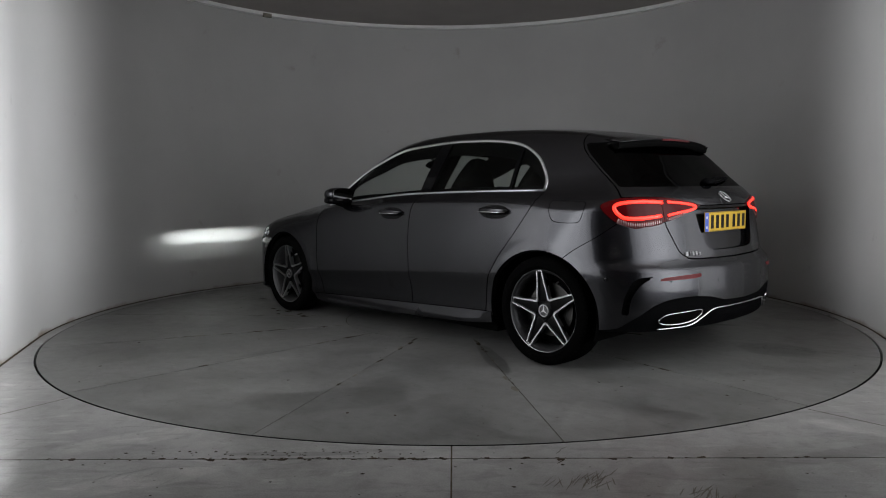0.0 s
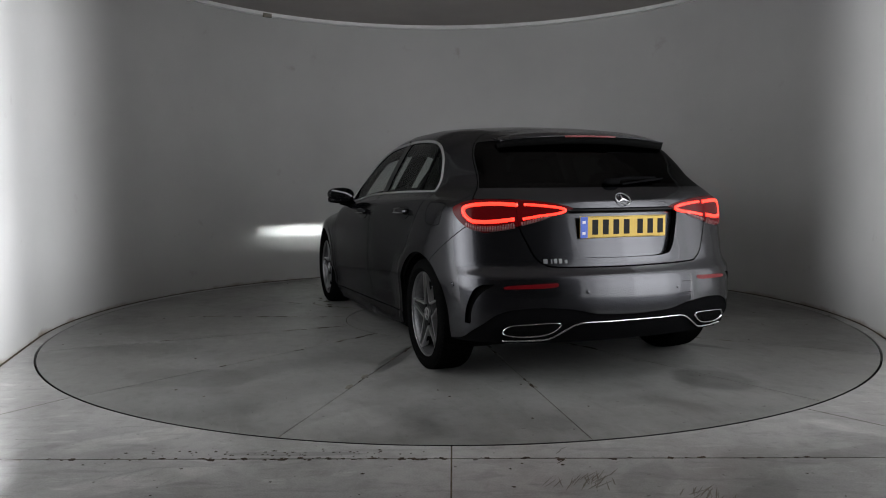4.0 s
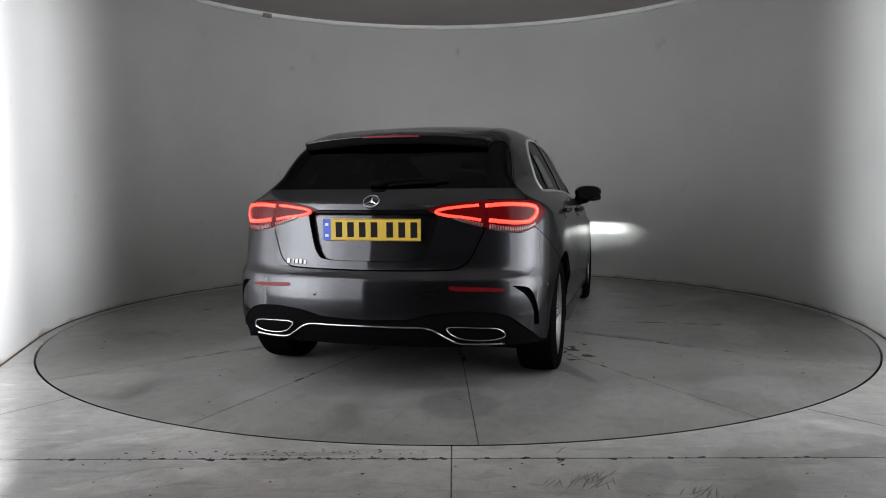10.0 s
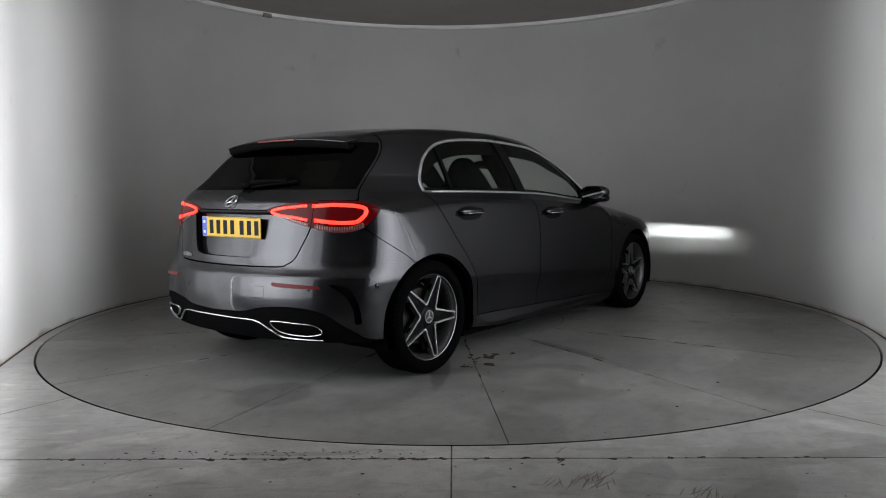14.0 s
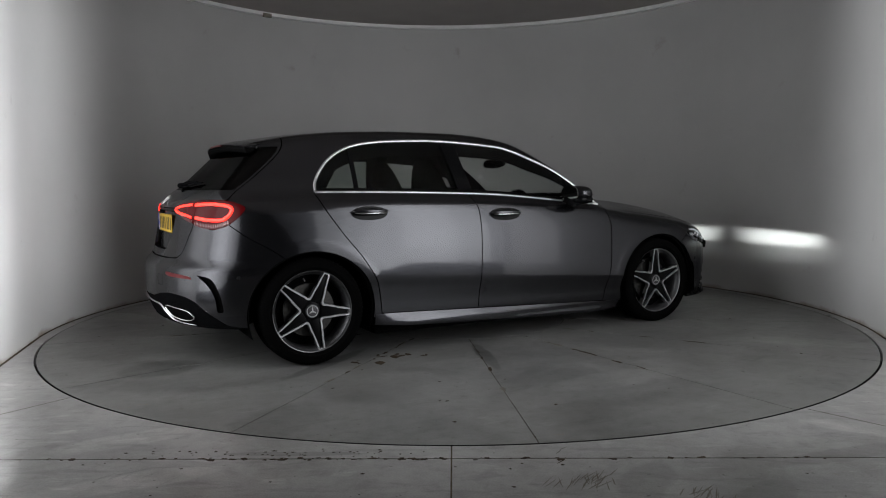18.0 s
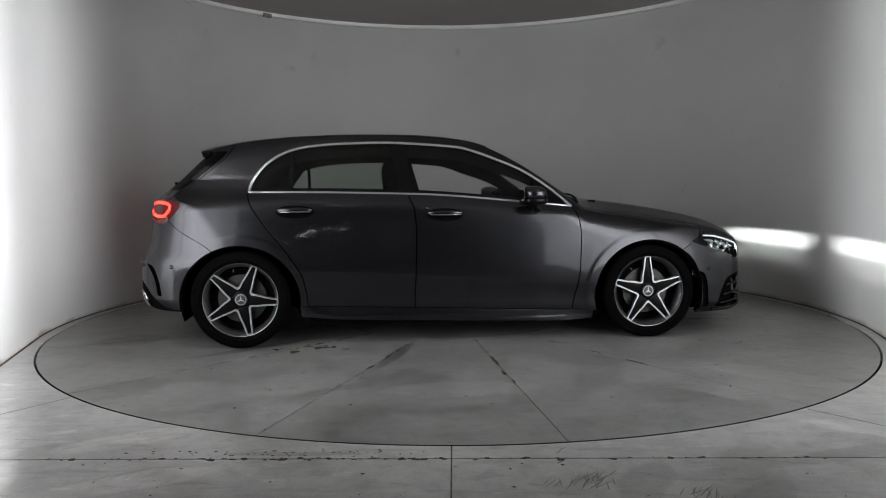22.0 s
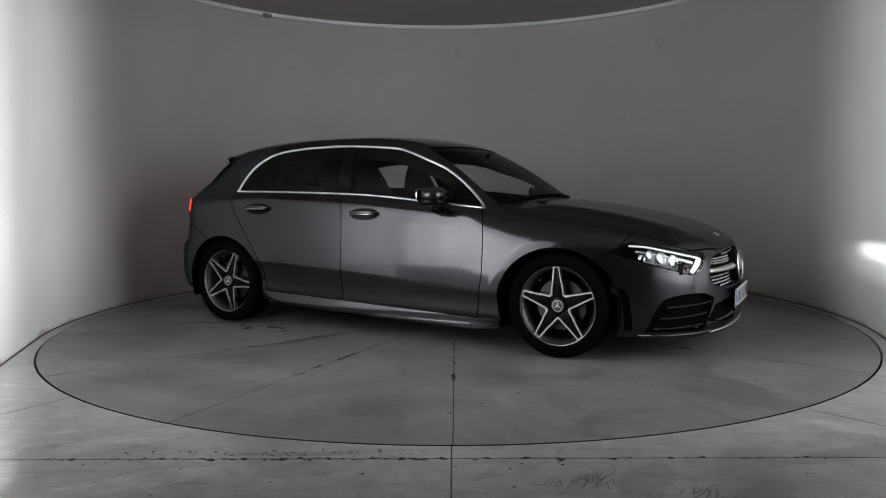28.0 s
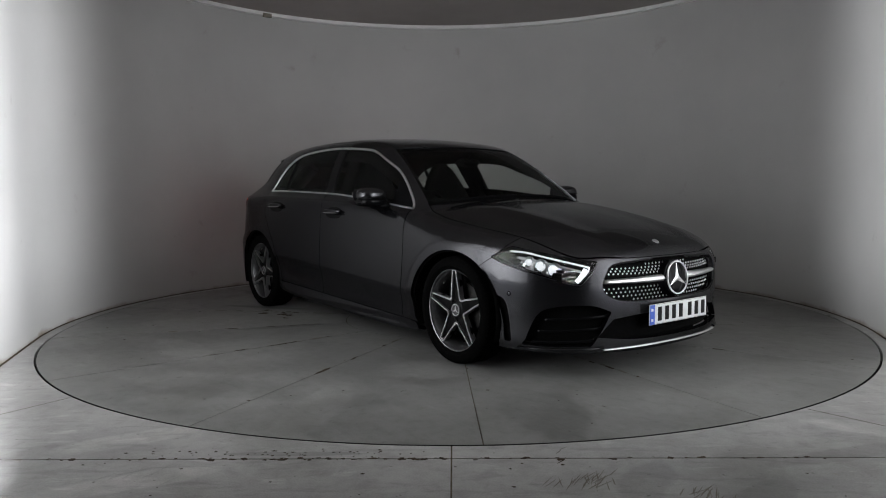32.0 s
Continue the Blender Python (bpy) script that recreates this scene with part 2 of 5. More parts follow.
SCREEN = tinted_glass("windscreen glass", (0.82, 0.86, 0.84), 0.3)
LENS = tinted_glass("clear lamp lens", (0.92, 0.94, 0.95), 0.4)
MIRROR = plain("mirror silvering", (0.85, 0.86, 0.87), 0.01, metal=1.0)
RED = plain("red lamp lens", (0.045, 0.002, 0.003), 0.12, grain=0.15, scale=80, emit=(1.0, 0.02, 0.02), strength=0.022, spec=0.1)
BRAKE = plain("unlit red brake lamp", (0.11, 0.01, 0.013), 0.3, grain=0.2, scale=200)
REDDARK = plain("dark red reflector", (0.095, 0.003, 0.005), 0.3, grain=0.3, scale=250, spec=0.15)
GLOW = plain("red light guide", (0.5, 0.02, 0.015), 0.3, emit=(1.0, 0.024, 0.013), strength=3.8)
CLEAR = plain("clear lamp cover over silver", (0.22, 0.14, 0.14), 0.3, metal=0.4, coat=0.4, grain=0.3, scale=90)
DAYLENS = plain("lit lamp glass", (0.8, 0.8, 0.8), 0.08, coat=0.5, emit=(0.95, 0.98, 1.0), strength=0.6)
DAYLIGHT = plain("white light guide", (0.9, 0.9, 0.9), 0.3, emit=(0.93, 0.97, 1.0), strength=1.3)
SOFTLIGHT = plain("dim white light guide", (0.8, 0.8, 0.8), 0.3, emit=(0.93, 0.97, 1.0), strength=0.32)
BEAM = plain("headlamp light source", (0.9, 0.9, 0.9), 0.3, emit=(0.95, 1.0, 0.97), strength=175000)
FLOOD = plain("middling headlamp light source", (0.9, 0.9, 0.9), 0.3, emit=(0.95, 1.0, 0.97), strength=7500)
SPILL = plain("weaker headlamp light source", (0.9, 0.9, 0.9), 0.3, emit=(0.95, 1.0, 0.97), strength=8000)
REFLECT = plain("silver headlamp reflector", (0.80, 0.81, 0.82), 0.12, metal=1.0, grain=0.1, scale=60)
TRAY = plain("pale silver lamp tray", (0.74, 0.75, 0.77), 0.4, metal=0.25, grain=0.2, scale=30, bump=0.5)
LAMPBODY = plain("dark grey headlamp housing", (0.008, 0.008, 0.0085), 0.3, grain=0.2, scale=120, spec=0.1)
YELLOW = plain("yellow plate sheet", (0.46, 0.29, 0.012), 0.55, coat=0.08, grain=0.06, scale=80)
WHITE = plain("white plate sheet", (0.50, 0.51, 0.52), 0.55, coat=0.08, grain=0.06, scale=80)
BLUE = plain("blue plate band", (0.02, 0.07, 0.40), 0.55, coat=0.08, grain=0.06, scale=80)
INK = plain("black plate ink", (0.004, 0.004, 0.004), 0.5, spec=0.1)
for lit in (BEAM, FLOOD, SPILL):
    lit.cycles.emission_sampling = "FRONT"

LAMPFACE = plain("lit lamp face", (0.9, 0.9, 0.9), 0.3, emit=(1.0, 0.97, 0.92), strength=60)
for lit in (LAMPFACE, RED):
    lit.cycles.emission_sampling = "NONE"


# ---- builders ----
def mesh_of(name, verts, faces, smooth=True):
    me = bpy.data.meshes.new(name)
    me.from_pydata(np.asarray(verts, float).tolist(), [], [list(map(int, f)) for f in faces])
    me.validate()
    if smooth:
        me.polygons.foreach_set("use_smooth", [True] * len(me.polygons))
    me.update()
    return me


def piece(name, me, mat, parent=None, label="", m=None):
    """Links a mesh as one object, under a thing where one is given."""
    ob = new(name, me)
    if not me.materials:
        me.materials.append(mat)
    if parent:
        ob.parent = parent
    if m is not None:
        ob.matrix_basis = m
    if label:
        tagged(ob, label)
    return ob


def part(name, bm, mat, parent=None, label="", m=None, smooth=True):
    me = bpy.data.meshes.new(name)
    bmesh.ops.recalc_face_normals(bm, faces=bm.faces)
    bm.to_mesh(me)
    bm.free()
    if smooth:
        me.polygons.foreach_set("use_smooth", [True] * len(me.polygons))
        me.set_sharp_from_angle(angle=radians(38))
    return piece(name, me, mat, parent, label, m)


def slab(x0, x1, y0, y1, z0, z1, bevel=0.0, seg=2):
    bm = bmesh.new()
    bmesh.ops.create_cube(bm, size=1, matrix=Matrix.Translation(((x0 + x1) / 2, (y0 + y1) / 2, (z0 + z1) / 2)) @ Matrix.Diagonal((x1 - x0, y1 - y0, z1 - z0, 1)))
    if bevel:
        bmesh.ops.bevel(bm, geom=bm.edges[:], offset=bevel, segments=seg, affect="EDGES", profile=0.6)
    return bm


def lathe(profile, seg=64, axis="Z", close=False, start=0.0, turn=2 * math.pi):
    """Turns a profile of (radius, height) about an axis."""
    n = len(profile)
    full = turn > 2 * math.pi - 1e-6
    cols = seg if full else seg + 1
    verts, faces = [], []
    for i in range(cols):
        a = start + turn * i / seg
        for r, h in profile:
            p = (r * math.cos(a), r * math.sin(a), h)
            verts.append(p if axis == "Z" else (p[0], p[2], p[1]))
    rows = n if close else n - 1
    for i in range(seg):
        j = (i + 1) % cols
        for k in range(rows):
            l = (k + 1) % n
            faces.append((i * n + k, j * n + k, j * n + l, i * n + l))
    bm = bmesh.new()
    vs = [bm.verts.new(v) for v in verts]
    for f in faces:
        bm.faces.new([vs[q] for q in f])
    return bm


def prism(outline, z0, z1, bevel=0.0, axis="Z"):
    """A flat shape with thickness; the outline lies in x, y (or x, z for axis Y)."""
    bm = bmesh.new()
    if axis == "Z":
        vs = [bm.verts.new((x, y, z0)) for x, y in outline]
    else:
        vs = [bm.verts.new((x, z0, y)) for x, y in outline]
    f = bm.faces.new(vs)
    r = bmesh.ops.extrude_face_region(bm, geom=[f])
    d = Vector((0, 0, z1 - z0)) if axis == "Z" else Vector((0, z1 - z0, 0))
    bmesh.ops.translate(bm, vec=d, verts=[v for v in r["geom"] if isinstance(v, bmesh.types.BMVert)])
    if bevel:
        bmesh.ops.bevel(bm, geom=bm.edges[:], offset=bevel, segments=2, affect="EDGES", profile=0.6)
    return bm


def tube(points, radius, seg=8):
    """A round bar along a line of points."""
    pts = [Vector(p) for p in points]
    verts, faces = [], []
    for i, p in enumerate(pts):
        d = (pts[min(i + 1, len(pts) - 1)] - pts[max(i - 1, 0)]).normalized()
        a = d.orthogonal() if abs(d.z) > 0.95 else d.cross(Vector((0, 0, 1)))
        a.normalize()
        b = d.cross(a)
        r = radius[i] if isinstance(radius, (list, tuple)) else radius
        for k in range(seg):
            w = 2 * math.pi * k / seg
            verts.append(p + a * r * math.cos(w) + b * r * math.sin(w))
    for i in range(len(pts) - 1):
        for k in range(seg):
            faces.append((i * seg + k, i * seg + (k + 1) % seg, (i + 1) * seg + (k + 1) % seg, (i + 1) * seg + k))
    faces += [tuple(range(seg))[::-1], tuple((len(pts) - 1) * seg + k for k in range(seg))]
    bm = bmesh.new()
    vs = [bm.verts.new(v) for v in verts]
    for f in faces:
        bm.faces.new([vs[q] for q in f])
    return bm


def blob(cx, cy, cz, sx, sy, sz, p=2.6, seg=32, rings=18):
    """A rounded solid between an ellipsoid and a box."""
    def s(v):
        return math.copysign(abs(v) ** (2 / p), v)
    verts, faces = [], []
    for i in range(rings + 1):
        u = -math.pi / 2 + math.pi * i / rings
        for j in range(seg):
            w = 2 * math.pi * j / seg
            verts.append((cx + sx * s(math.cos(u)) * s(math.cos(w)), cy + sy * s(math.cos(u)) * s(math.sin(w)), cz + sz * s(math.sin(u))))
    for i in range(rings):
        for j in range(seg):
            faces.append((i * seg + j, i * seg + (j + 1) % seg, (i + 1) * seg + (j + 1) % seg, (i + 1) * seg + j))
    bm = bmesh.new()
    vs = [bm.verts.new(v) for v in verts]
    for f in faces:
        bm.faces.new([vs[q] for q in f])
    bmesh.ops.remove_doubles(bm, verts=bm.verts, dist=1e-5)
    return bm


# ---- the booth ----
RADIUS, BOOTH, HEIGHT = 2.94, 3.03, 2.92
A0, A1 = radians(-16), radians(196)


def arc(r0, r1, z0, z1, seg=160, a0=A0, a1=A1, tail=0.0):
    """A curved wall: inner and outer radius, foot and head; its ends may run on straight by tail."""
    rows = []
    for i in range(seg + 1):
        a = a0 + (a1 - a0) * i / seg
        rows.append((math.cos(a), math.sin(a), 0.0, 0.0))
    if tail:
        rows.insert(0, (math.cos(a0), math.sin(a0), math.sin(a0) * tail, -math.cos(a0) * tail))
        rows.append((math.cos(a1), math.sin(a1), -math.sin(a1) * tail, math.cos(a1) * tail))
    bm = bmesh.new()
    loops = [[bm.verts.new((c * r + dx, s * r + dy, z)) for r, z in ((r0, z0), (r1, z0), (r1, z1), (r0, z1))] for c, s, dx, dy in rows]
    for p, q in zip(loops, loops[1:]):
        for k in range(4):
            bm.faces.new((p[k], q[k], q[(k + 1) % 4], p[(k + 1) % 4]))
    bm.faces.new(loops[0])
    bm.faces.new(loops[-1][::-1])
    return bm


tagged(part("wall_booth", arc(BOOTH, BOOTH + 0.10, 0.0, HEIGHT, tail=1.3), WALL), "smooth curved white booth wall, scuffed near the floor", "wall", kind="structure")
tagged(part("trim_ceiling", arc(BOOTH - 0.055, BOOTH - 0.002, HEIGHT - 0.040, HEIGHT - 0.004, tail=1.3), RING), "thin white curved ceiling trim along the wall", "trim", kind="structure")
tagged(part("trim_clip", slab(-0.05, 0.05, -0.02, 0.0, -0.030, 0.012, 0.004), STAIN, m=pose(-1.99, 2.225, HEIGHT - 0.030, 0, 0, 41.8)), "dark clip joining two lengths of ceiling trim", "trim clip", kind="structure")
tagged(part("baseboard_seal", arc(BOOTH - 0.012, BOOTH - 0.002, 0.001, 0.006, tail=1.3), RUST), "dark dirty seal along the foot of the wall", "seal", kind="structure")
tagged(part("ceiling", slab(-5.2, 5.2, -8.6, 3.4, HEIGHT, HEIGHT + 0.12), CEIL), "flat dull grey ceiling above the booth", "ceiling", kind="structure")
for nm, b in (("wall_west", (-5.3, -5.2, -8.6, 3.4)), ("wall_east", (5.2, 5.3, -8.6, 3.4)), ("wall_south", (-5.2, 5.2, -8.7, -8.6)), ("wall_north", (-5.2, 5.2, 3.4, 3.5))):
    tagged(part(nm, slab(*b, 0.0, HEIGHT), HALL), "plain dark hall wall behind the booth", "wall", kind="structure")

# The floor round the turntable: slabs with worn joints, and a round pit that the turntable fills.
floor = tagged(part("floor", slab(-5.2, 5.2, -8.6, 3.4, -0.20, -0.060), VOID), "grey worn concrete floor round the turntable", "floor", kind="structure")


def ring_slab(x0, x1, y0, y1, r, z0, z1):
    """A slab with a round bite of radius r about the origin."""
    n = 120
    bm = bmesh.new()
    rows = []
    for i in range(n + 1):
        x = x0 + (x1 - x0) * i / n
        yb = -math.sqrt(max(r * r - x * x, 0.0))
        rows.append((x, min(max(yb, y0), y1)))
    low = [bm.verts.new((x, y0, z1)) for x, _ in rows]
    high = [bm.verts.new((x, y, z1)) for x, y in rows]
    for i in range(n):
        if rows[i][1] > y0 + 1e-6 or rows[i + 1][1] > y0 + 1e-6:
            bm.faces.new((low[i], low[i + 1], high[i + 1], high[i]))
    bmesh.ops.dissolve_degenerate(bm, edges=bm.edges, dist=1e-6)
    r_ = bmesh.ops.extrude_face_region(bm, geom=bm.faces[:])
    bmesh.ops.translate(bm, vec=Vector((0, 0, z0 - z1)), verts=[v for v in r_["geom"] if isinstance(v, bmesh.types.BMVert)])
    return bm


JOINT = -3.085
for x0, x1 in ((-5.2, -0.018), (-0.012, 5.2)):
    part("floor_slab", slab(x0, x1, -8.6, JOINT - 0.004, -0.06, 0.0), FLOOR, floor)
    part("floor_slab", ring_slab(x0, x1, JOINT + 0.004, 0.0, RADIUS + 0.009, -0.06, 0.0), FLOOR, floor)
part("floor_slab", arc(RADIUS + 0.009, 4.6, -0.06, 0.0, 120, 0.0, math.pi), FLOOR, floor)
part("joint_filler", slab(-5.2, 5.2, JOINT - 0.0044, JOINT + 0.0044, -0.06, -0.0015), FILLER, floor, "rusty dark joint between two floor slabs")
part("joint_filler", slab(-0.0185, -0.0115, -8.6, -2.95, -0.06, -0.002), FILLER, floor)

# Chips broken off along the straight joint, and spots of dirt pressed into the floor.
rng = random.Random(5)


def chip(x, y, s, flat=1.0):
    n = rng.randint(6, 9)
    return prism([(x + s * rng.uniform(0.45, 1.0) * math.cos(2 * math.pi * i / n), y + flat * s * rng.uniform(0.45, 1.0) * math.sin(2 * math.pi * i / n)) for i in range(n)], 0.0002, 0.0012)


for i in range(90):
    x = rng.uniform(-1.7, 1.7) if i % 3 else rng.uniform(-1.0, 0.1)
    part("chipped_spot", chip(x, JOINT + rng.uniform(-0.014, 0.010), rng.uniform(0.004, 0.022), rng.uniform(0.3, 0.8)), RUST, floor)
for i in range(110):
    x = rng.gauss(-0.62, 0.28) if i % 2 else rng.uniform(-2.1, 2.1)
    y = rng.gauss(-3.03, 0.022) if i % 2 else rng.uniform(-3.75, -3.10)
    part("dirt_spot", chip(x, y, rng.uniform(0.0025, 0.010), rng.uniform(0.4, 0.9)), RUST, floor)
# Slanted joints that run on from the disc, and brown scuffs and pale scratches before it.
for x0, y0, x1, y1 in ((1.63, -2.47, 2.75, -3.75), (-1.93, -2.24, -2.75, -3.45)):
    d = math.hypot(x1 - x0, y1 - y0)
    part("joint_filler", slab(0, d, -0.0018, 0.0018, 0.0002, 0.0008), FILLER, floor, m=pose(x0, y0, 0, 0, 0, math.degrees(math.atan2(y1 - y0, x1 - x0))))
for x, y, dx, dy, n, long, mat in ((0.47, -3.30, 0.06, 0.035, 34, 0.06, STAIN), (0.86, -3.42, 0.05, 0.03, 22, 0.06, STAIN), (0.40, -3.08, 0.01, 0.04, 5, 0.035, RUST), (-0.10, -3.52, 0.10, 0.02, 8, 0.03, RUST), (-1.15, -3.22, 0.16, 0.05, 9, 0.06, CHALK), (1.75, -2.95, 0.15, 0.08, 8, 0.05, CHALK)):
    for i in range(n):
        w = rng.uniform(0.0010, 0.0028)
        mark = [(-long * rng.uniform(0.5, 1.0), -w * 0.3), (0, -w), (long * rng.uniform(0.5, 1.0), -w * 0.2), (long * 0.4, w * 0.7), (-long * 0.3, w)]
        part("scuff_mark", prism(mark, 0.0003, 0.0009), mat, floor, m=pose(x + rng.gauss(0, dx), y + rng.gauss(0, dy), 0, 0, 0, 62 + rng.gauss(0, 14)))
# Small spotlights high on the hall's rear wall, which glint in the lacquer.
for x, z in ((-1.75, 1.62), (-0.62, 1.50), (-0.15, 1.46), (0.70, 1.52), (1.85, 1.60)):
    spot = tagged(part("spotlight", lathe([(0.0001, 0.0), (0.045, 0.0), (0.045, 0.07), (0.030, 0.075), (0.020, 0.064)], 24), MATT, m=pose(x, -8.598, z, -90, 0, 0)), "small black wall spotlight, lit", "lamp", "hall spotlights")
    part("lamp_face", lathe([(0.0001, 0.066), (0.020, 0.066)], 24), LAMPFACE, spot, "bright lamp face")

# The turntable: a hub plate and fourteen wedge slabs, with rust in the joints between them.
turntable = tagged(new("turntable"), "round grey concrete car turntable with worn radial joints", "turntable")
part("bed", lathe([(0.0, -0.05), (RADIUS - 0.001, -0.05), (RADIUS - 0.001, -0.003), (0.0, -0.003)], 160), FILLER, turntable, "rusty bed that shows in the joints")
part("rim", lathe([(RADIUS - 0.004, -0.04), (RADIUS, -0.04), (RADIUS, -0.0005), (RADIUS - 0.004, -0.0005)], 200, close=True), DARKGAP, turntable, "dark steel edge of the disc")
HUB = 0.86
part("hub_plate", lathe([(0.0, -0.03), (HUB - 0.004, -0.03), (HUB - 0.004, 0.0), (0.0, 0.0)], 80), DISC, turntable)
STEP = 2 * math.pi / 14
for k in range(14):
    a = radians(-87.3) + STEP * k
    w0, w1 = 0.0028 / HUB, 0.0028 / RADIUS
    outer = [((RADIUS - 0.005) * math.cos(a + w1 + (STEP - 2 * w1) * i / 18), (RADIUS - 0.005) * math.sin(a + w1 + (STEP - 2 * w1) * i / 18)) for i in range(19)]
    inner = [((HUB + 0.002) * math.cos(a + STEP - w0 - (STEP - 2 * w0) * i / 8), (HUB + 0.002) * math.sin(a + STEP - w0 - (STEP - 2 * w0) * i / 8)) for i in range(9)]
    part("wedge_slab", prism(outer + inner, -0.03, 0.0), DISC, turntable)
for k in range(70):
    r, a = math.sqrt(rng.uniform(0.8, 8.2)), rng.uniform(0, 2 * math.pi)
    part("dirt_spot", chip(r * math.cos(a), r * math.sin(a), rng.uniform(0.003, 0.014), rng.uniform(0.3, 1.0)), RUST, turntable)
for k in range(14):
    for i in range(9 if k % 3 else 16):
        a, r = radians(-87.3) + STEP * k, 0.92 + 1.25 * rng.random() ** 1.6
        off = rng.gauss(0, 0.006)
        part("joint_stain", chip(0, 0, rng.uniform(0.012, 0.075), rng.uniform(0.10, 0.30)), RUST if i % 3 else STAIN, turntable,
             m=pose(r * math.cos(a) - off * math.sin(a), r * math.sin(a) + off * math.cos(a), rng.uniform(0, 0.0004), 0, 0, math.degrees(a) + rng.uniform(-8, 8)))
for x, y, n in ((-1.05, -0.98, 16), (1.15, 0.9, 8)):
    for i in range(n):
        part("oil_spot", chip(0, 0, rng.uniform(0.012, 0.06), rng.uniform(0.3, 0.7)), RUST, turntable, m=pose(x + rng.gauss(0, 0.13), y + rng.gauss(0, 0.08), rng.uniform(0.0004, 0.0008), 0, 0, rng.uniform(0, 180)))


def pchip(xs, ys):
    """A smooth curve through the given knots that never overshoots them."""
    xs, ys = np.array(xs, float), np.array(ys, float)
    h, d = np.diff(xs), np.diff(ys) / np.diff(xs)
    m = np.zeros(len(xs))
    for i in range(1, len(xs) - 1):
        if d[i - 1] * d[i] > 0:
            w1, w2 = 2 * h[i] + h[i - 1], h[i] + 2 * h[i - 1]
            m[i] = (w1 + w2) / (w1 / d[i - 1] + w2 / d[i])
    m[0], m[-1] = d[0], d[-1]

    def f(x):
        x = np.clip(x, xs[0], xs[-1])
        i = np.clip(np.searchsorted(xs, x) - 1, 0, len(xs) - 2)
        t = (x - xs[i]) / h[i]
        return ((1 + 2 * t) * (1 - t) ** 2 * ys[i] + t * (1 - t) ** 2 * h[i] * m[i]
                + t * t * (3 - 2 * t) * ys[i + 1] + t * t * (t - 1) * h[i] * m[i + 1])
    return f


def knots(text):
    """A curve from words such as '0.2:0.86', each a knot."""
    pairs = [w.split(":") for w in text.split()]
    return pchip([float(a) for a, _ in pairs], [float(b) for _, b in pairs])


# The body, in its own space: x ahead, y to its left, z up, the origin on the ground midway between the axles.
TOP = knots("-2.3:1.05 -1.98:1.16 -1.80:1.285 -1.74:1.307 -1.60:1.340 -1.42:1.372 -1.22:1.397 -0.97:1.416 -0.61:1.427 -0.29:1.425 -0.05:1.412 0.10:1.395 "
            "0.25:1.366 0.42:1.302 0.60:1.211 0.80:1.084 0.98:0.972 1.04:0.948 1.15:0.938 1.38:0.909 1.67:0.858 1.86:0.813 2.03:0.766 2.13:0.735 2.22:0.690 2.36:0.6")
SECTION = knots("0.10:0.80 0.17:0.835 0.22:0.856 0.28:0.868 0.34:0.870 0.44:0.8835 0.497:0.8980 0.507:0.8995 0.54:0.900 0.66:0.898 0.78:0.890 0.86:0.878 0.91:0.866 0.935:0.852 0.96:0.822 1.0:0.783 "
                "1.10:0.737 1.20:0.686 1.30:0.632 1.38:0.585 1.5:0.50")
BELT = knots("-2.2:1.0 -1.3:1.012 -0.27:0.993 0.04:0.977 0.49:0.936 0.84:0.90 1.4:0.86 2.2:0.70")
FRONT = knots("0.10:2.20 0.17:2.262 0.22:2.275 0.30:2.272 0.45:2.268 0.58:2.262 0.64:2.245 0.69:2.215 0.74:2.15 0.80:2.06")
FRONT_PLAN = knots("0:0 0.15:0.006 0.3:0.025 0.45:0.065 0.58:0.125 0.68:0.205 0.76:0.31 0.82:0.435 0.86:0.57 0.90:0.80 1.0:1.5")
REAR = knots("0.10:-1.95 0.20:-2.08 0.26:-2.12 0.34:-2.150 0.42:-2.158 0.52:-2.155 0.585:-2.145 0.605:-2.125 0.64:-2.098 0.72:-2.082 0.82:-2.064 0.90:-2.052 0.955:-2.035 0.985:-2.005 1.02:-1.960 "
             "1.04:-1.930 1.16:-1.795 1.24:-1.710 1.275:-1.668 1.295:-1.690 1.5:-1.56")
REAR_PLAN = knots("0:0 0.2:0.010 0.4:0.042 0.52:0.075 0.62:0.115 0.70:0.160 0.76:0.205 0.82:0.275 0.86:0.36 0.90:0.55 1.0:1.2")


def smax(a, b, k):
    h = np.maximum(k - np.abs(a - b), 0) / k
    return np.maximum(a, b) + h * h * k * 0.25


def gauss(v, w):
    return np.exp(-(v / w) ** 2)


def half_width(x, z):
    """Half the body's width at that place of its side."""
    zz = z - (BELT(x) - 0.985) * np.clip((z - 0.72) / 0.2, 0, 1)
    zz = zz + (0.065 + 0.065 * x) * np.clip((z - 0.18) / 0.2, 0, 1) * np.clip((0.80 - z) / 0.25, 0, 1)
    w = SECTION(zz)
    w = w - 0.020 * np.clip((x - 0.9) / 0.9, 0, 2) ** 2 - 0.012 * np.clip((-x - 1.0) / 0.9, 0, 2) ** 2
    up = np.clip((z - 0.90) / 0.2, 0, 1)
    w = w - up * 0.095 * np.clip((-x - 0.8) / 0.9, 0, 2) ** 2
    d = np.minimum(np.hypot((x - 1.3645) / 0.386, (z - 0.312) / 0.362), np.hypot((x + 1.3645) / 0.386, (z - 0.312) / 0.362)) * 0.37 - 0.37
    k = np.clip((0.072 - d) / 0.022, 0, 1)
    return w + (0.003 * k * k * (3 - 2 * k) + 0.008 * gauss(d - 0.02, 0.13)) * np.clip((0.95 - z) / 0.1, 0, 1)


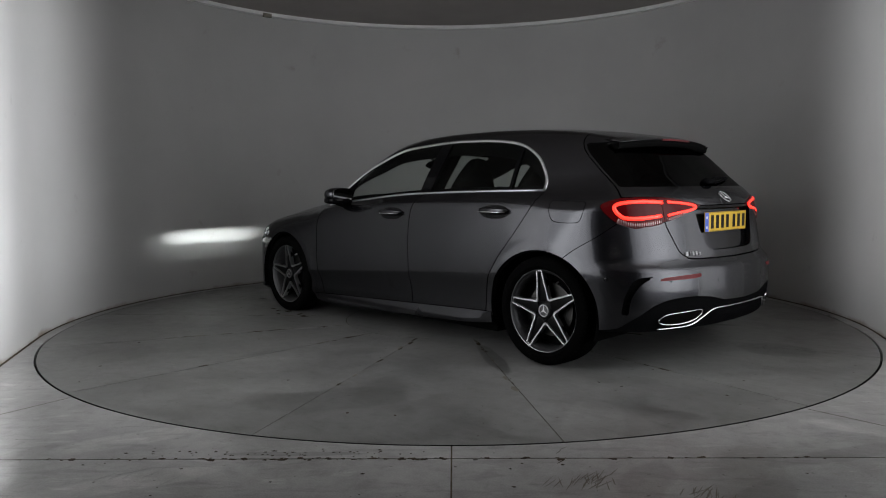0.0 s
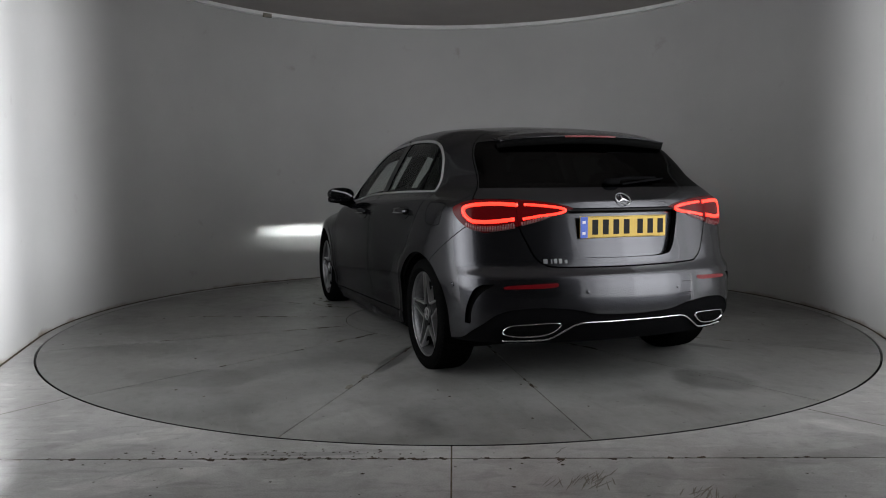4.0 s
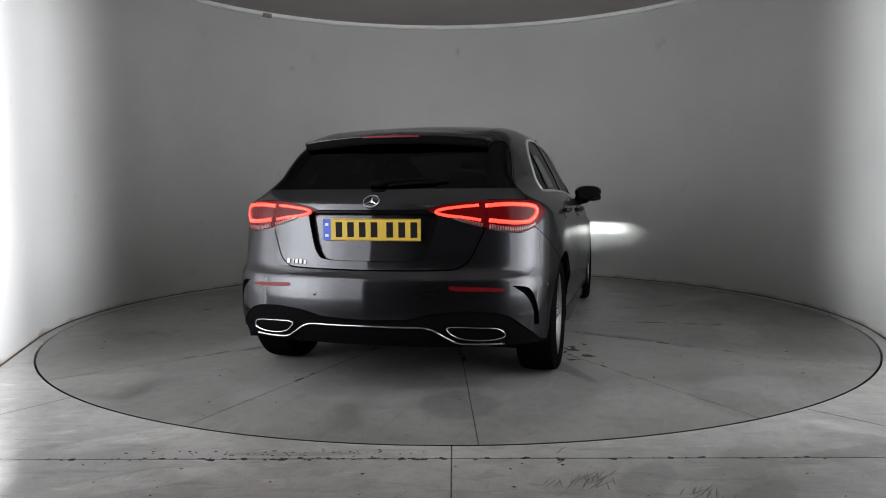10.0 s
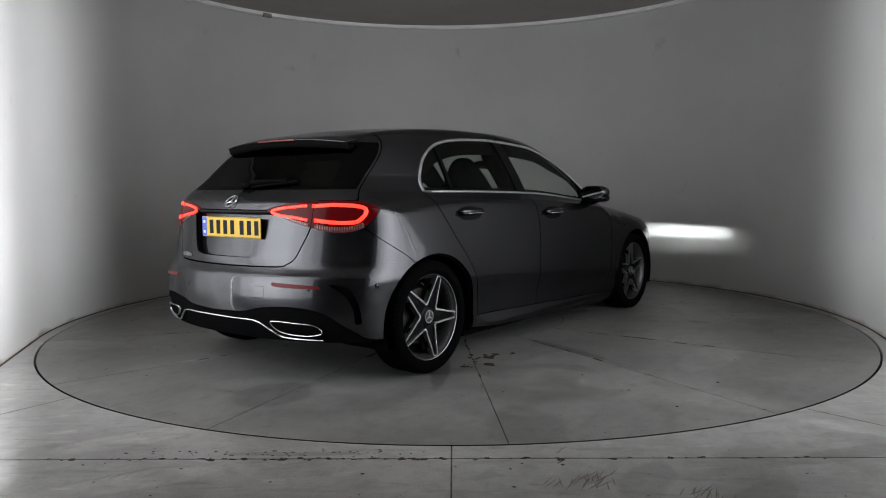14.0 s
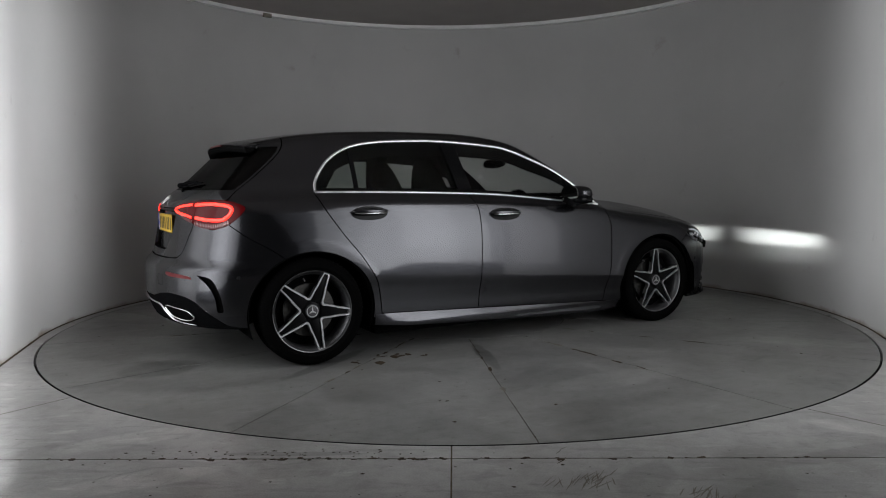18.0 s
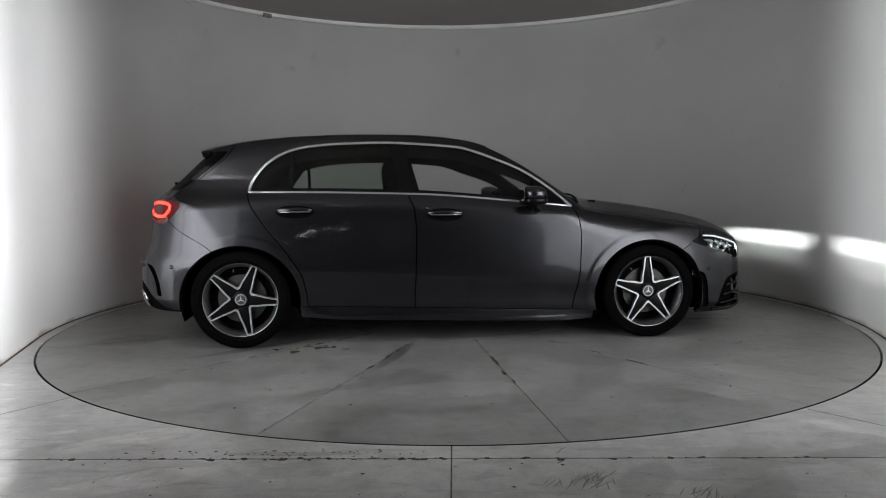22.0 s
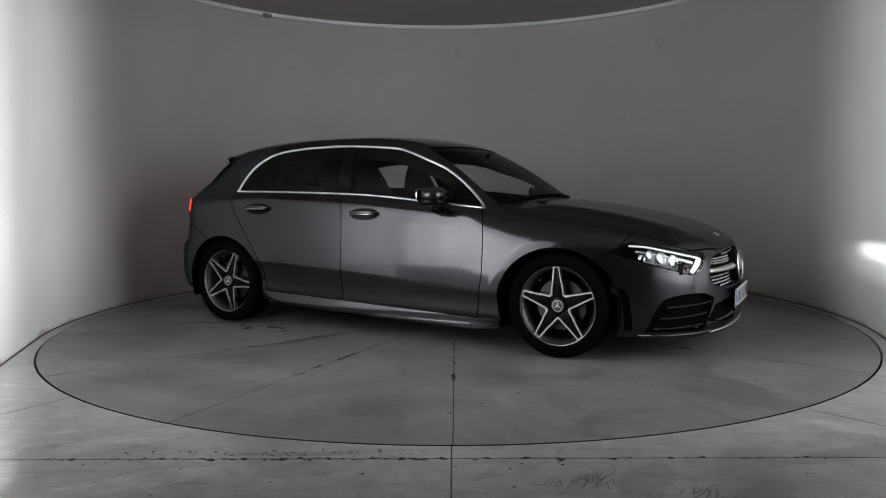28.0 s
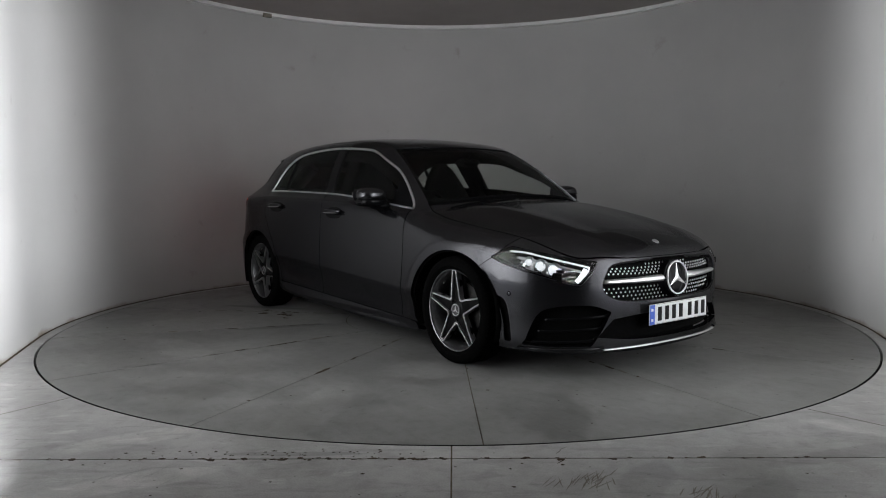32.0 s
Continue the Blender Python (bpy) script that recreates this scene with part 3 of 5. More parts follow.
def top_height(x, y):
    xx = x + 0.15 * y * y * np.clip((x - 0.0) / 0.5, 0, 1) * np.clip((1.9 - x) / 0.8, 0, 1) - 0.16 * y * y * np.clip((-x - 1.3) / 0.3, 0, 1)
    k = np.clip((x - 0.70) / 0.5, 0, 1)
    k = k * k * (3 - 2 * k)
    crown = 0.085 + 0.015 * k
    power = 0.075 * gauss(np.abs(y) - 0.42, 0.10) * 0.16 * np.clip((x - 0.95) / 0.3, 0, 1)
    return TOP(xx) - crown * y * y - 0.10 * y ** 4 * k + power


def body(x, y, z):
    """Below zero inside the body."""
    ay = np.abs(y)
    side = ay - half_width(x, z)
    top = z - top_height(x, y)
    front = x - (FRONT(z) - FRONT_PLAN(ay))
    lift = np.clip((z - 0.97) / 0.08, 0, 1)
    rear = REAR(z) + REAR_PLAN(ay) * (1 - 0.15 * lift) - x
    g = smax(side, top * 0.8, 0.10)
    g = smax(g, front * 0.8, 0.10)
    return smax(g, rear * 0.8, 0.05)


def cast(o, q, n=26):
    """Where the ways from o, inside, to q, outside, leave the body."""
    lo, hi = np.zeros(len(o)), np.ones(len(o))
    for _ in range(n):
        mid = (lo + hi) / 2
        p = o + (q - o) * mid[:, None]
        out = body(p[:, 0], p[:, 1], p[:, 2]) > 0
        hi, lo = np.where(out, mid, hi), np.where(out, lo, mid)
    return o + (q - o) * ((lo + hi) / 2)[:, None]


def normals(v):
    e = 1e-3
    g = np.stack([body(*(v + d * e).T) - body(*(v - d * e).T) for d in np.eye(3)], 1)
    return g / np.maximum(np.linalg.norm(g, axis=1), 1e-9)[:, None]


def skin(nx, ny, nz):
    """The whole body as one net: ways from a spine inside the car to a box round it, cut at the body."""
    xs, ys, zs = np.linspace(-2.35, 2.45, nx), np.linspace(-1.0, 1.0, ny), np.linspace(-0.35, 1.55, nz)
    nets = []
    for u, v, make in ((xs, zs, lambda a, b: (a, 0 * a - 1.0, b)), (xs, zs, lambda a, b: (a, 0 * a + 1.0, b)), (xs, ys, lambda a, b: (a, b, 0 * a + 1.55)),
                       (ys, zs, lambda a, b: (0 * a + 2.45, a, b)), (ys, zs, lambda a, b: (0 * a - 2.35, a, b))):
        a, b = np.meshgrid(u, v, indexing="ij")
        nets.append((np.stack(make(a.ravel(), b.ravel()), 1), len(u), len(v)))
    verts, tris, base = [], [], 0
    for q, n, m in nets:
        verts.append(cast(np.stack([q[:, 0] * 0.78, q[:, 1] * 0.1, 0 * q[:, 2] + 0.62], 1), q))
        i = (np.arange(n - 1)[:, None] * m + np.arange(m - 1)[None]).ravel() + base
        tris += [np.stack([i, i + m, i + m + 1], 1), np.stack([i, i + m + 1, i + 1], 1)]
        base += n * m
    v, t = np.concatenate(verts), np.concatenate(tris)
    _, first, back = np.unique(np.round(v * 1e5).astype(np.int64), axis=0, return_index=True, return_inverse=True)
    v, t = v[first], back.ravel()[t]
    t = t[(t[:, 0] != t[:, 1]) & (t[:, 1] != t[:, 2]) & (t[:, 0] != t[:, 2])]
    c = np.cross(v[t[:, 1]] - v[t[:, 0]], v[t[:, 2]] - v[t[:, 0]])
    flip = (c * normals(v[t].mean(1))).sum(1) < 0
    t[flip] = t[flip][:, ::-1]
    return v, t


def clip(v, t, f):
    """Keeps the part of a net where f is above zero, cut clean along its edge."""
    ins = f > 0
    n = ins[t].sum(1)
    out = [t[n == 3]]
    cuts = []

    def edge(a, b):
        lo, hi = np.minimum(a, b), np.maximum(a, b)
        cuts.append((lo, hi))
        return lo.astype(np.int64) * len(v) + hi
    keyed = []
    for count, lone_in in ((1, True), (2, False)):
        s = t[n == count]
        if not len(s):
            continue
        k = np.argmax(ins[s] == lone_in, axis=1)
        r = np.arange(len(s))
        a, b, c = s[r, k], s[r, (k + 1) % 3], s[r, (k + 2) % 3]
        ab, ac = edge(a, b), edge(a, c)
        big = len(v) * len(v) + 1
        if lone_in:
            keyed.append(np.stack([a - big, ab, ac], 1))
        else:
            keyed += [np.stack([ab, b - big, c - big], 1), np.stack([ab, c - big, ac], 1)]
    if cuts:
        lo, hi = np.concatenate([c[0] for c in cuts]), np.concatenate([c[1] for c in cuts])
        keys, first = np.unique(lo.astype(np.int64) * len(v) + hi, return_index=True)
        lo, hi = lo[first], hi[first]
        w = (f[lo] / (f[lo] - f[hi]))[:, None]
        fresh = v[lo] * (1 - w) + v[hi] * w
        big = len(v) * len(v) + 1
        for k in keyed:
            out.append(np.where(k < 0, k + big, len(v) + np.searchsorted(keys, k)))
        v = np.concatenate([v, fresh])
    t = np.concatenate(out)
    used, t = np.unique(t, return_inverse=True)
    t = t.reshape(-1, 3)
    v = v[used]
    t = t[(t[:, 0] != t[:, 1]) & (t[:, 1] != t[:, 2]) & (t[:, 0] != t[:, 2])]
    return v, t


def rim_edges(t):
    e = np.concatenate([t[:, [0, 1]], t[:, [1, 2]], t[:, [2, 0]]])
    key = np.sort(e, 1)
    _, inv, cnt = np.unique(key[:, 0].astype(np.int64) * (t.max() + 1) + key[:, 1], return_inverse=True, return_counts=True)
    return e[cnt[inv.ravel()] == 1]


def shell(v, t, offset=0.0, depth=0.0, flatten=None):
    """A sheet moved off the body by offset, with edges turned in by depth."""
    n = normals(v)
    o = v + n * (offset(v)[:, None] if callable(offset) else offset)
    verts, faces = [o], [t]
    if depth:
        e = rim_edges(t)
        ids, e2 = np.unique(e, return_inverse=True)
        e2 = e2.reshape(-1, 2)
        k = len(ids)
        verts += [o[ids], o[ids] - n[ids] * depth]
        b = len(o)
        quads = np.stack([e2[:, 1] + b, e2[:, 0] + b, e2[:, 0] + b + k, e2[:, 1] + b + k], 1)
        return np.concatenate(verts), [*t, *quads]
    return o, list(t)


def sdf(poly, u, v):
    """How far inside a closed outline each point lies."""
    p = np.asarray(poly, float)
    q = np.roll(p, -1, 0)
    best, odd = np.full(len(u), 1e9), np.zeros(len(u), bool)
    lo, hi = p.min(0) - 0.06, p.max(0) + 0.06
    near = (u > lo[0]) & (u < hi[0]) & (v > lo[1]) & (v < hi[1])
    uu, vv = u[near], v[near]
    bb, oo = np.full(len(uu), 1e9), np.zeros(len(uu), bool)
    for a, b in zip(p, q):
        d = b - a
        l = max(d @ d, 1e-12)
        k = np.clip(((uu - a[0]) * d[0] + (vv - a[1]) * d[1]) / l, 0, 1)
        bb = np.minimum(bb, np.hypot(uu - a[0] - k * d[0], vv - a[1] - k * d[1]))
        cross = (a[1] > vv) != (b[1] > vv)
        with np.errstate(divide="ignore", invalid="ignore"):
            oo ^= cross & (uu < (b[0] - a[0]) * (vv - a[1]) / (b[1] - a[1]) + a[0])
    best[near], odd[near] = bb, oo
    return np.where(odd, best, -np.minimum(best, 0.06))


def bend(text, n=6, closed=True):
    """A smooth outline through points written 'x,y x,y'; a point with a trailing ! is a sharp corner."""
    raw = text.split()
    pts = [tuple(float(c) for c in w.strip("!").split(",")) for w in raw]
    sharp = [w.endswith("!") for w in raw]
    m = len(pts)
    out = []
    for i in range(m if closed else m - 1):
        p0, p1, p2, p3 = (np.array(pts[(i + k) % m if closed else min(max(i + k, 0), m - 1)]) for k in (-1, 0, 1, 2))
        if sharp[i]:
            p0 = 2 * p1 - p2 if not sharp[(i + 1) % m] else p1 - (p2 - p1)
        if sharp[(i + 1) % m]:
            p3 = p2 + (p2 - p1)
        for k in range(n):
            s = k / n
            out.append(tuple(0.5 * ((2 * p1) + (p2 - p0) * s + (2 * p0 - 5 * p1 + 4 * p2 - p3) * s * s + (3 * p1 - p0 - 3 * p2 + p3) * s ** 3)))
    if not closed:
        out.append(pts[-1])
    return out


# Outlines on the body. Side views lie in x, z; front and rear views in |y|, z; wrapped ones along the corner.
DLO = bend("-1.305,1.013! -1.292,1.073 -1.252,1.140 -1.189,1.208 -1.091,1.269 -0.980,1.305 -0.822,1.327 -0.595,1.339 -0.343,1.340 0.042,1.314 0.180,1.285 0.316,1.235 0.497,1.161 0.631,1.080 0.762,0.978 "
           "0.842,0.901! 0.483,0.936 0.041,0.977 -0.265,0.993 -0.800,1.007")
SILLTOP = knots("-1.2:0.278 -0.98:0.270 0.98:0.198 1.2:0.19")
BELTLINE = knots("-2.3:1.02 -1.3:1.012 -0.8:1.006 -0.265:0.993 0.041:0.977 0.483:0.936 0.84:0.901 0.9:0.895 2:0.8")
RDOOR = knots("0.15:-0.925 0.28:-0.932 0.44:-0.957 0.596:-1.042 0.786:-1.191 0.963:-1.300 1.02:-1.315 1.5:-1.32")
MIDDOOR = knots("0.15:-0.235 0.268:-0.233 0.724:-0.220 0.878:-0.229 0.998:-0.272 1.5:-0.36")
FDOOR = knots("0.15:0.826 0.211:0.83 0.516:0.877 0.715:0.882 0.847:0.864 0.905:0.835 1.0:0.80")
HATCH = knots("0.6:-1.60 0.95:-1.83 0.985:-1.80 1.113:-1.626 1.31:-1.437 1.5:-1.40")
TAILGATE = bend("0,0.628! 0.084,0.628 0.403,0.633 0.461,0.648 0.502,0.679 0.534,0.746 0.569,0.839 0.578,0.972! 0.90,0.972! 0.90,1.42! 0,1.42! -0.2,1.42! -0.2,0.628!", 4)
TAILLAMP = bend("0.312,0.924! 0.40,0.944 0.60,0.966 0.85,0.974 1.00,0.968 1.10,0.950 1.150,0.925 1.10,0.875 1.02,0.835 0.92,0.812 0.85,0.810 0.66,0.838 0.48,0.880")
HEADLAMP = bend("0.825,0.654! 0.974,0.708 1.064,0.704 1.239,0.681 1.45,0.654 1.628,0.637! 1.598,0.590 1.521,0.522! 1.453,0.522 1.24,0.560 1.057,0.594 0.93,0.622")
BONNET = bend("1.015,0! 1.00,0.30 0.955,0.55 0.905,0.695! 1.0,0.722 1.2,0.742 1.45,0.742 1.70,0.715 1.94,0.674 2.065,0.612 2.130,0.51 2.186,0.36 2.220,0.18 2.230,0! 2.230,-0.2! 1.015,-0.2!")
GRILLE = bend("-0.2,0.642! 0,0.642 0.14,0.642 0.27,0.638 0.40,0.630 0.463,0.610 0.497,0.560 0.510,0.510 0.490,0.466 0.421,0.431 0.304,0.418 0,0.416 -0.2,0.416!")
VENT = bend("0.800,0.190! 0.768,0.350 0.711,0.402 0.569,0.410 0.461,0.374! 0.500,0.300 0.567,0.192!")
INTAKE = bend("-0.2,0.352! 0,0.352 0.28,0.350 0.450,0.334! 0.540,0.240! 0.30,0.216 0,0.212 -0.2,0.212!")
RECESS = bend("-0.2,0.926! 0.335,0.926! 0.348,0.912 0.325,0.81 0.288,0.712 0.228,0.676 0,0.671 -0.2,0.671!")
FIN = bend("0.76,0.556! 0.91,0.536 0.985,0.445 1.010,0.350! 0.955,0.348! 0.940,0.43 0.875,0.503")
SLOT = bend("1.690,0.452! 1.765,0.434 1.797,0.36 1.812,0.20! 1.768,0.20! 1.757,0.34 1.735,0.396 1.690,0.420!")
DIFFUSER = knots("0:0.388 0.2:0.396 0.35:0.425 0.5:0.437 0.62:0.428 0.70:0.402 0.76:0.350 0.80:0.310 0.83:0.27 1:0.22")
BUMPER_R = knots("0.5:-1.40 0.66:-1.56 0.685:-1.597 0.776:-1.746 0.832:-1.815 0.95:-1.95")
BUMPER_F = knots("0.3:1.38 0.579:1.577 0.646:1.676 0.66:1.70 0.8:1.80")
FLOORLINE = knots("-2.3:0.235 -1.75:0.230 -0.98:0.205 0.98:0.147 1.75:0.158 2.3:0.150")


def rearwrap(p):
    return np.abs(p[:, 1]) + p[:, 0] + 2.05


def headwrap(p):
    return p[:, 0] - np.abs(p[:, 1])


def f_dlo(p):
    return np.where(np.abs(p[:, 1]) > 0.45, sdf(DLO, p[:, 0], p[:, 2]), -0.05)


def f_tail(p):
    return np.where(p[:, 0] < -1.5, sdf(TAILLAMP, rearwrap(p), p[:, 2]), -0.05)


def f_head(p):
    return np.where(p[:, 0] > 1.4, sdf(HEADLAMP, headwrap(p), p[:, 2]), -0.05)


def f_front(poly):
    return lambda p: np.where(p[:, 0] > 1.6, sdf(poly, np.abs(p[:, 1]), p[:, 2]), -0.05)


def f_rear(poly):
    return lambda p: np.where(p[:, 0] < -1.5, sdf(poly, np.abs(p[:, 1]), p[:, 2]), -0.05)


def f_bonnet(p):
    return np.where((p[:, 2] > 0.60) & (p[:, 0] > 0.8), np.minimum(sdf(BONNET, p[:, 0], np.abs(p[:, 1])), (p[:, 2] - 0.650) * 2), -0.05)


def screen_x(p):
    return p[:, 0] + 0.15 * p[:, 1] ** 2


def f_screen(p):
    xx, ay = screen_x(p), np.abs(p[:, 1])
    edge = 0.548 + (xx - 0.34) * 0.225
    return np.where(p[:, 2] > 0.85, np.minimum(np.minimum(xx - 0.345, 0.965 - xx), edge - ay), -0.05)


def f_cowl(p):
    xx = screen_x(p)
    return np.where(p[:, 2] > 0.85, np.minimum(np.minimum(xx - 0.965, 1.06 - xx), 0.70 - np.abs(p[:, 1])), -0.05)


def f_glass(p):
    z = p[:, 2]
    return np.minimum(np.minimum(z - 1.034, 1.284 - z), HATCH(z) - 0.022 - p[:, 0])


def f_pane(p):
    z = p[:, 2]
    return np.minimum(f_glass(p) - 0.012, 0.60 - 0.42 * (z - 1.03) - np.abs(p[:, 1]))


def f_tailgate(p):
    return np.where(p[:, 0] < -1.3, np.minimum(sdf(TAILGATE, np.abs(p[:, 1]), p[:, 2]), HATCH(p[:, 2]) - p[:, 0]), -0.05)


def f_roof(p):
    return np.where(p[:, 2] > 1.2, np.minimum(np.minimum(0.345 - screen_x(p), p[:, 0] - HATCH(p[:, 2])), 0.535 - 0.06 * np.clip(-p[:, 0] - 0.6, 0, 1) - np.abs(p[:, 1])), -0.05)


def f_arch(p):
    f = np.full(len(p), -0.06)
    for x in (-1.3645, 1.3645):
        f = np.maximum(f, (1 - np.hypot((p[:, 0] - x) / 0.386, (p[:, 2] - 0.312) / 0.362)) * 0.37)
    return np.where((np.abs(p[:, 1]) > 0.5), f, -0.06)


def f_rearbumper(p):
    z = p[:, 2]
    return np.minimum(np.minimum(BUMPER_R(z) - p[:, 0], 0.845 - z), -f_tailgate(p))


def f_frontbumper(p):
    return np.minimum(p[:, 0] - BUMPER_F(p[:, 2]), 0.80 - p[:, 2])


def less(f, gap=0.0034):
    return lambda p: -f(p) - gap


def more(f, gap=0.0034):
    return lambda p: f(p) - gap


SKIN = skin(330, 90, 130)


def cut(net, *fields):
    v, t = net
    for f in fields:
        if len(t):
            v, t = clip(v, t, f(v))
    return v, t


def panel(name, mat, parent, fields, label="", offset=0.0, depth=0.014, net=None):
    v, t = cut(net or SKIN, *fields)
    return piece(name, mesh_of(name, *shell(v, t, offset, depth)), mat, parent, label)


def side(s):
    return lambda p: p[:, 1] * s


def above_floor(p):
    return p[:, 2] - FLOORLINE(p[:, 0])


# ---- places on the body ----
def on_side(s, pts, off=0.0):
    p = np.array([(x, 0.0, z) for x, z in pts], float)
    v = cast(p, p + np.array([0, s * 1.2, 0]))
    return v + normals(v) * off


def on_front(pts, off=0.0):
    p = np.array([(1.3, y, z) for y, z in pts], float)
    v = cast(p, p + np.array([1.3, 0, 0]))
    return v + normals(v) * off


def on_rear(pts, off=0.0):
    p = np.array([(-1.3, y, z) for y, z in pts], float)
    v = cast(p, p - np.array([1.3, 0, 0]))
    return v + normals(v) * off


def on_corner(s, pts, off, front):
    """Points given along the corner and in height."""
    out = []
    for u, z in pts:
        a = np.linspace(0, math.pi / 2, 90)
        d = np.stack([np.cos(a) * (1 if front else -1), np.sin(a), 0 * a], 1)
        o = np.tile([1.55, 0.4, z] if front else [-1.5, 0.30, z], (90, 1))
        v = cast(o, o + d * 1.2, 20)
        w = v[:, 0] - v[:, 1] if front else v[:, 1] + v[:, 0] + 2.05
        k = np.argsort(w)
        q = np.array([np.interp(u, w[k], v[k, j]) for j in range(3)])
        q[1] *= s
        out.append(q)
    v = np.array(out)
    return v + normals(v) * off


def strip(name, v, width, mat, parent, closed=False, proud=0.004, label=""):
    """A flat moulding along points of the body, lying on it, with bevelled flanks."""
    n = normals(v)
    d = np.roll(v, -1, 0) - np.roll(v, 1, 0)
    if not closed:
        d[0], d[-1] = v[1] - v[0], v[-1] - v[-2]
    w = np.cross(n, d)
    w /= np.linalg.norm(w, axis=1)[:, None]
    rows = [v - w * width / 2 - n * 0.004, v - w * width * 0.42 + n * proud * 0.8, v + n * proud, v + w * width * 0.42 + n * proud * 0.8, v + w * width / 2 - n * 0.004]
    m, verts = len(v), np.concatenate(rows)
    faces = []
    for r in range(4):
        for i in range(m if closed else m - 1):
            j = (i + 1) % m
            faces.append((r * m + i, (r + 1) * m + i, (r + 1) * m + j, r * m + j))
    if not closed:
        faces += [tuple(r * m for r in range(5)), tuple(r * m + m - 1 for r in range(5))[::-1]]
    return piece(name, mesh_of(name, verts, faces), mat, parent, label)


def patch(poly, lift, step=0.008):
    """A fine net over an outline, laid on the body by lift()."""
    p = np.array(poly)
    lo, hi = p.min(0), p.max(0)
    a, b = np.arange(lo[0] - step, hi[0] + step, step), np.arange(lo[1] - step, hi[1] + step, step)
    g = np.stack([c.ravel() for c in np.meshgrid(a, b, indexing="ij")], 1)
    m = len(b)
    i = (np.arange(len(a) - 1)[:, None] * m + np.arange(m - 1)[None]).ravel()
    t = np.concatenate([np.stack([i, i + m, i + m + 1], 1), np.stack([i, i + m + 1, i + 1], 1)])
    v3 = np.concatenate([g, np.zeros((len(g), 1))], 1)
    v, t = clip(v3, t, sdf(poly, g[:, 0], g[:, 1]))
    q = lift(v[:, :2])
    c = np.cross(q[t[:, 1]] - q[t[:, 0]], q[t[:, 2]] - q[t[:, 0]])
    if ((c * normals(q[t].mean(1))).sum(1)).mean() < 0:
        t = t[:, ::-1]
    return q, t


def inlay(name, poly, lift, mat, parent, offset=0.003, depth=0.008, label="", step=0.008):
    v, t = patch(poly, lift, step)
    return piece(name, mesh_of(name, *shell(v, t, offset, depth)), mat, parent, label)


def mirrored(poly, s):
    return [(x * s, z) for x, z in poly]


def disc_on(name, p, n, r, h, mat, parent, label="", seg=28):
    """A small round cap at p, facing n."""
    bm = lathe([(0.0001, h), (r * 0.8, h), (r, h * 0.6), (r, -0.006)], seg)
    return part(name, bm, mat, parent, label, m=Matrix.Translation(p) @ Vector(n).to_track_quat("Z", "Y").to_matrix().to_4x4())


# ---- the car ----
car = tagged(new("car"), "dark grey metallic five-door hatchback, lamps lit, parked on the turntable", "car")


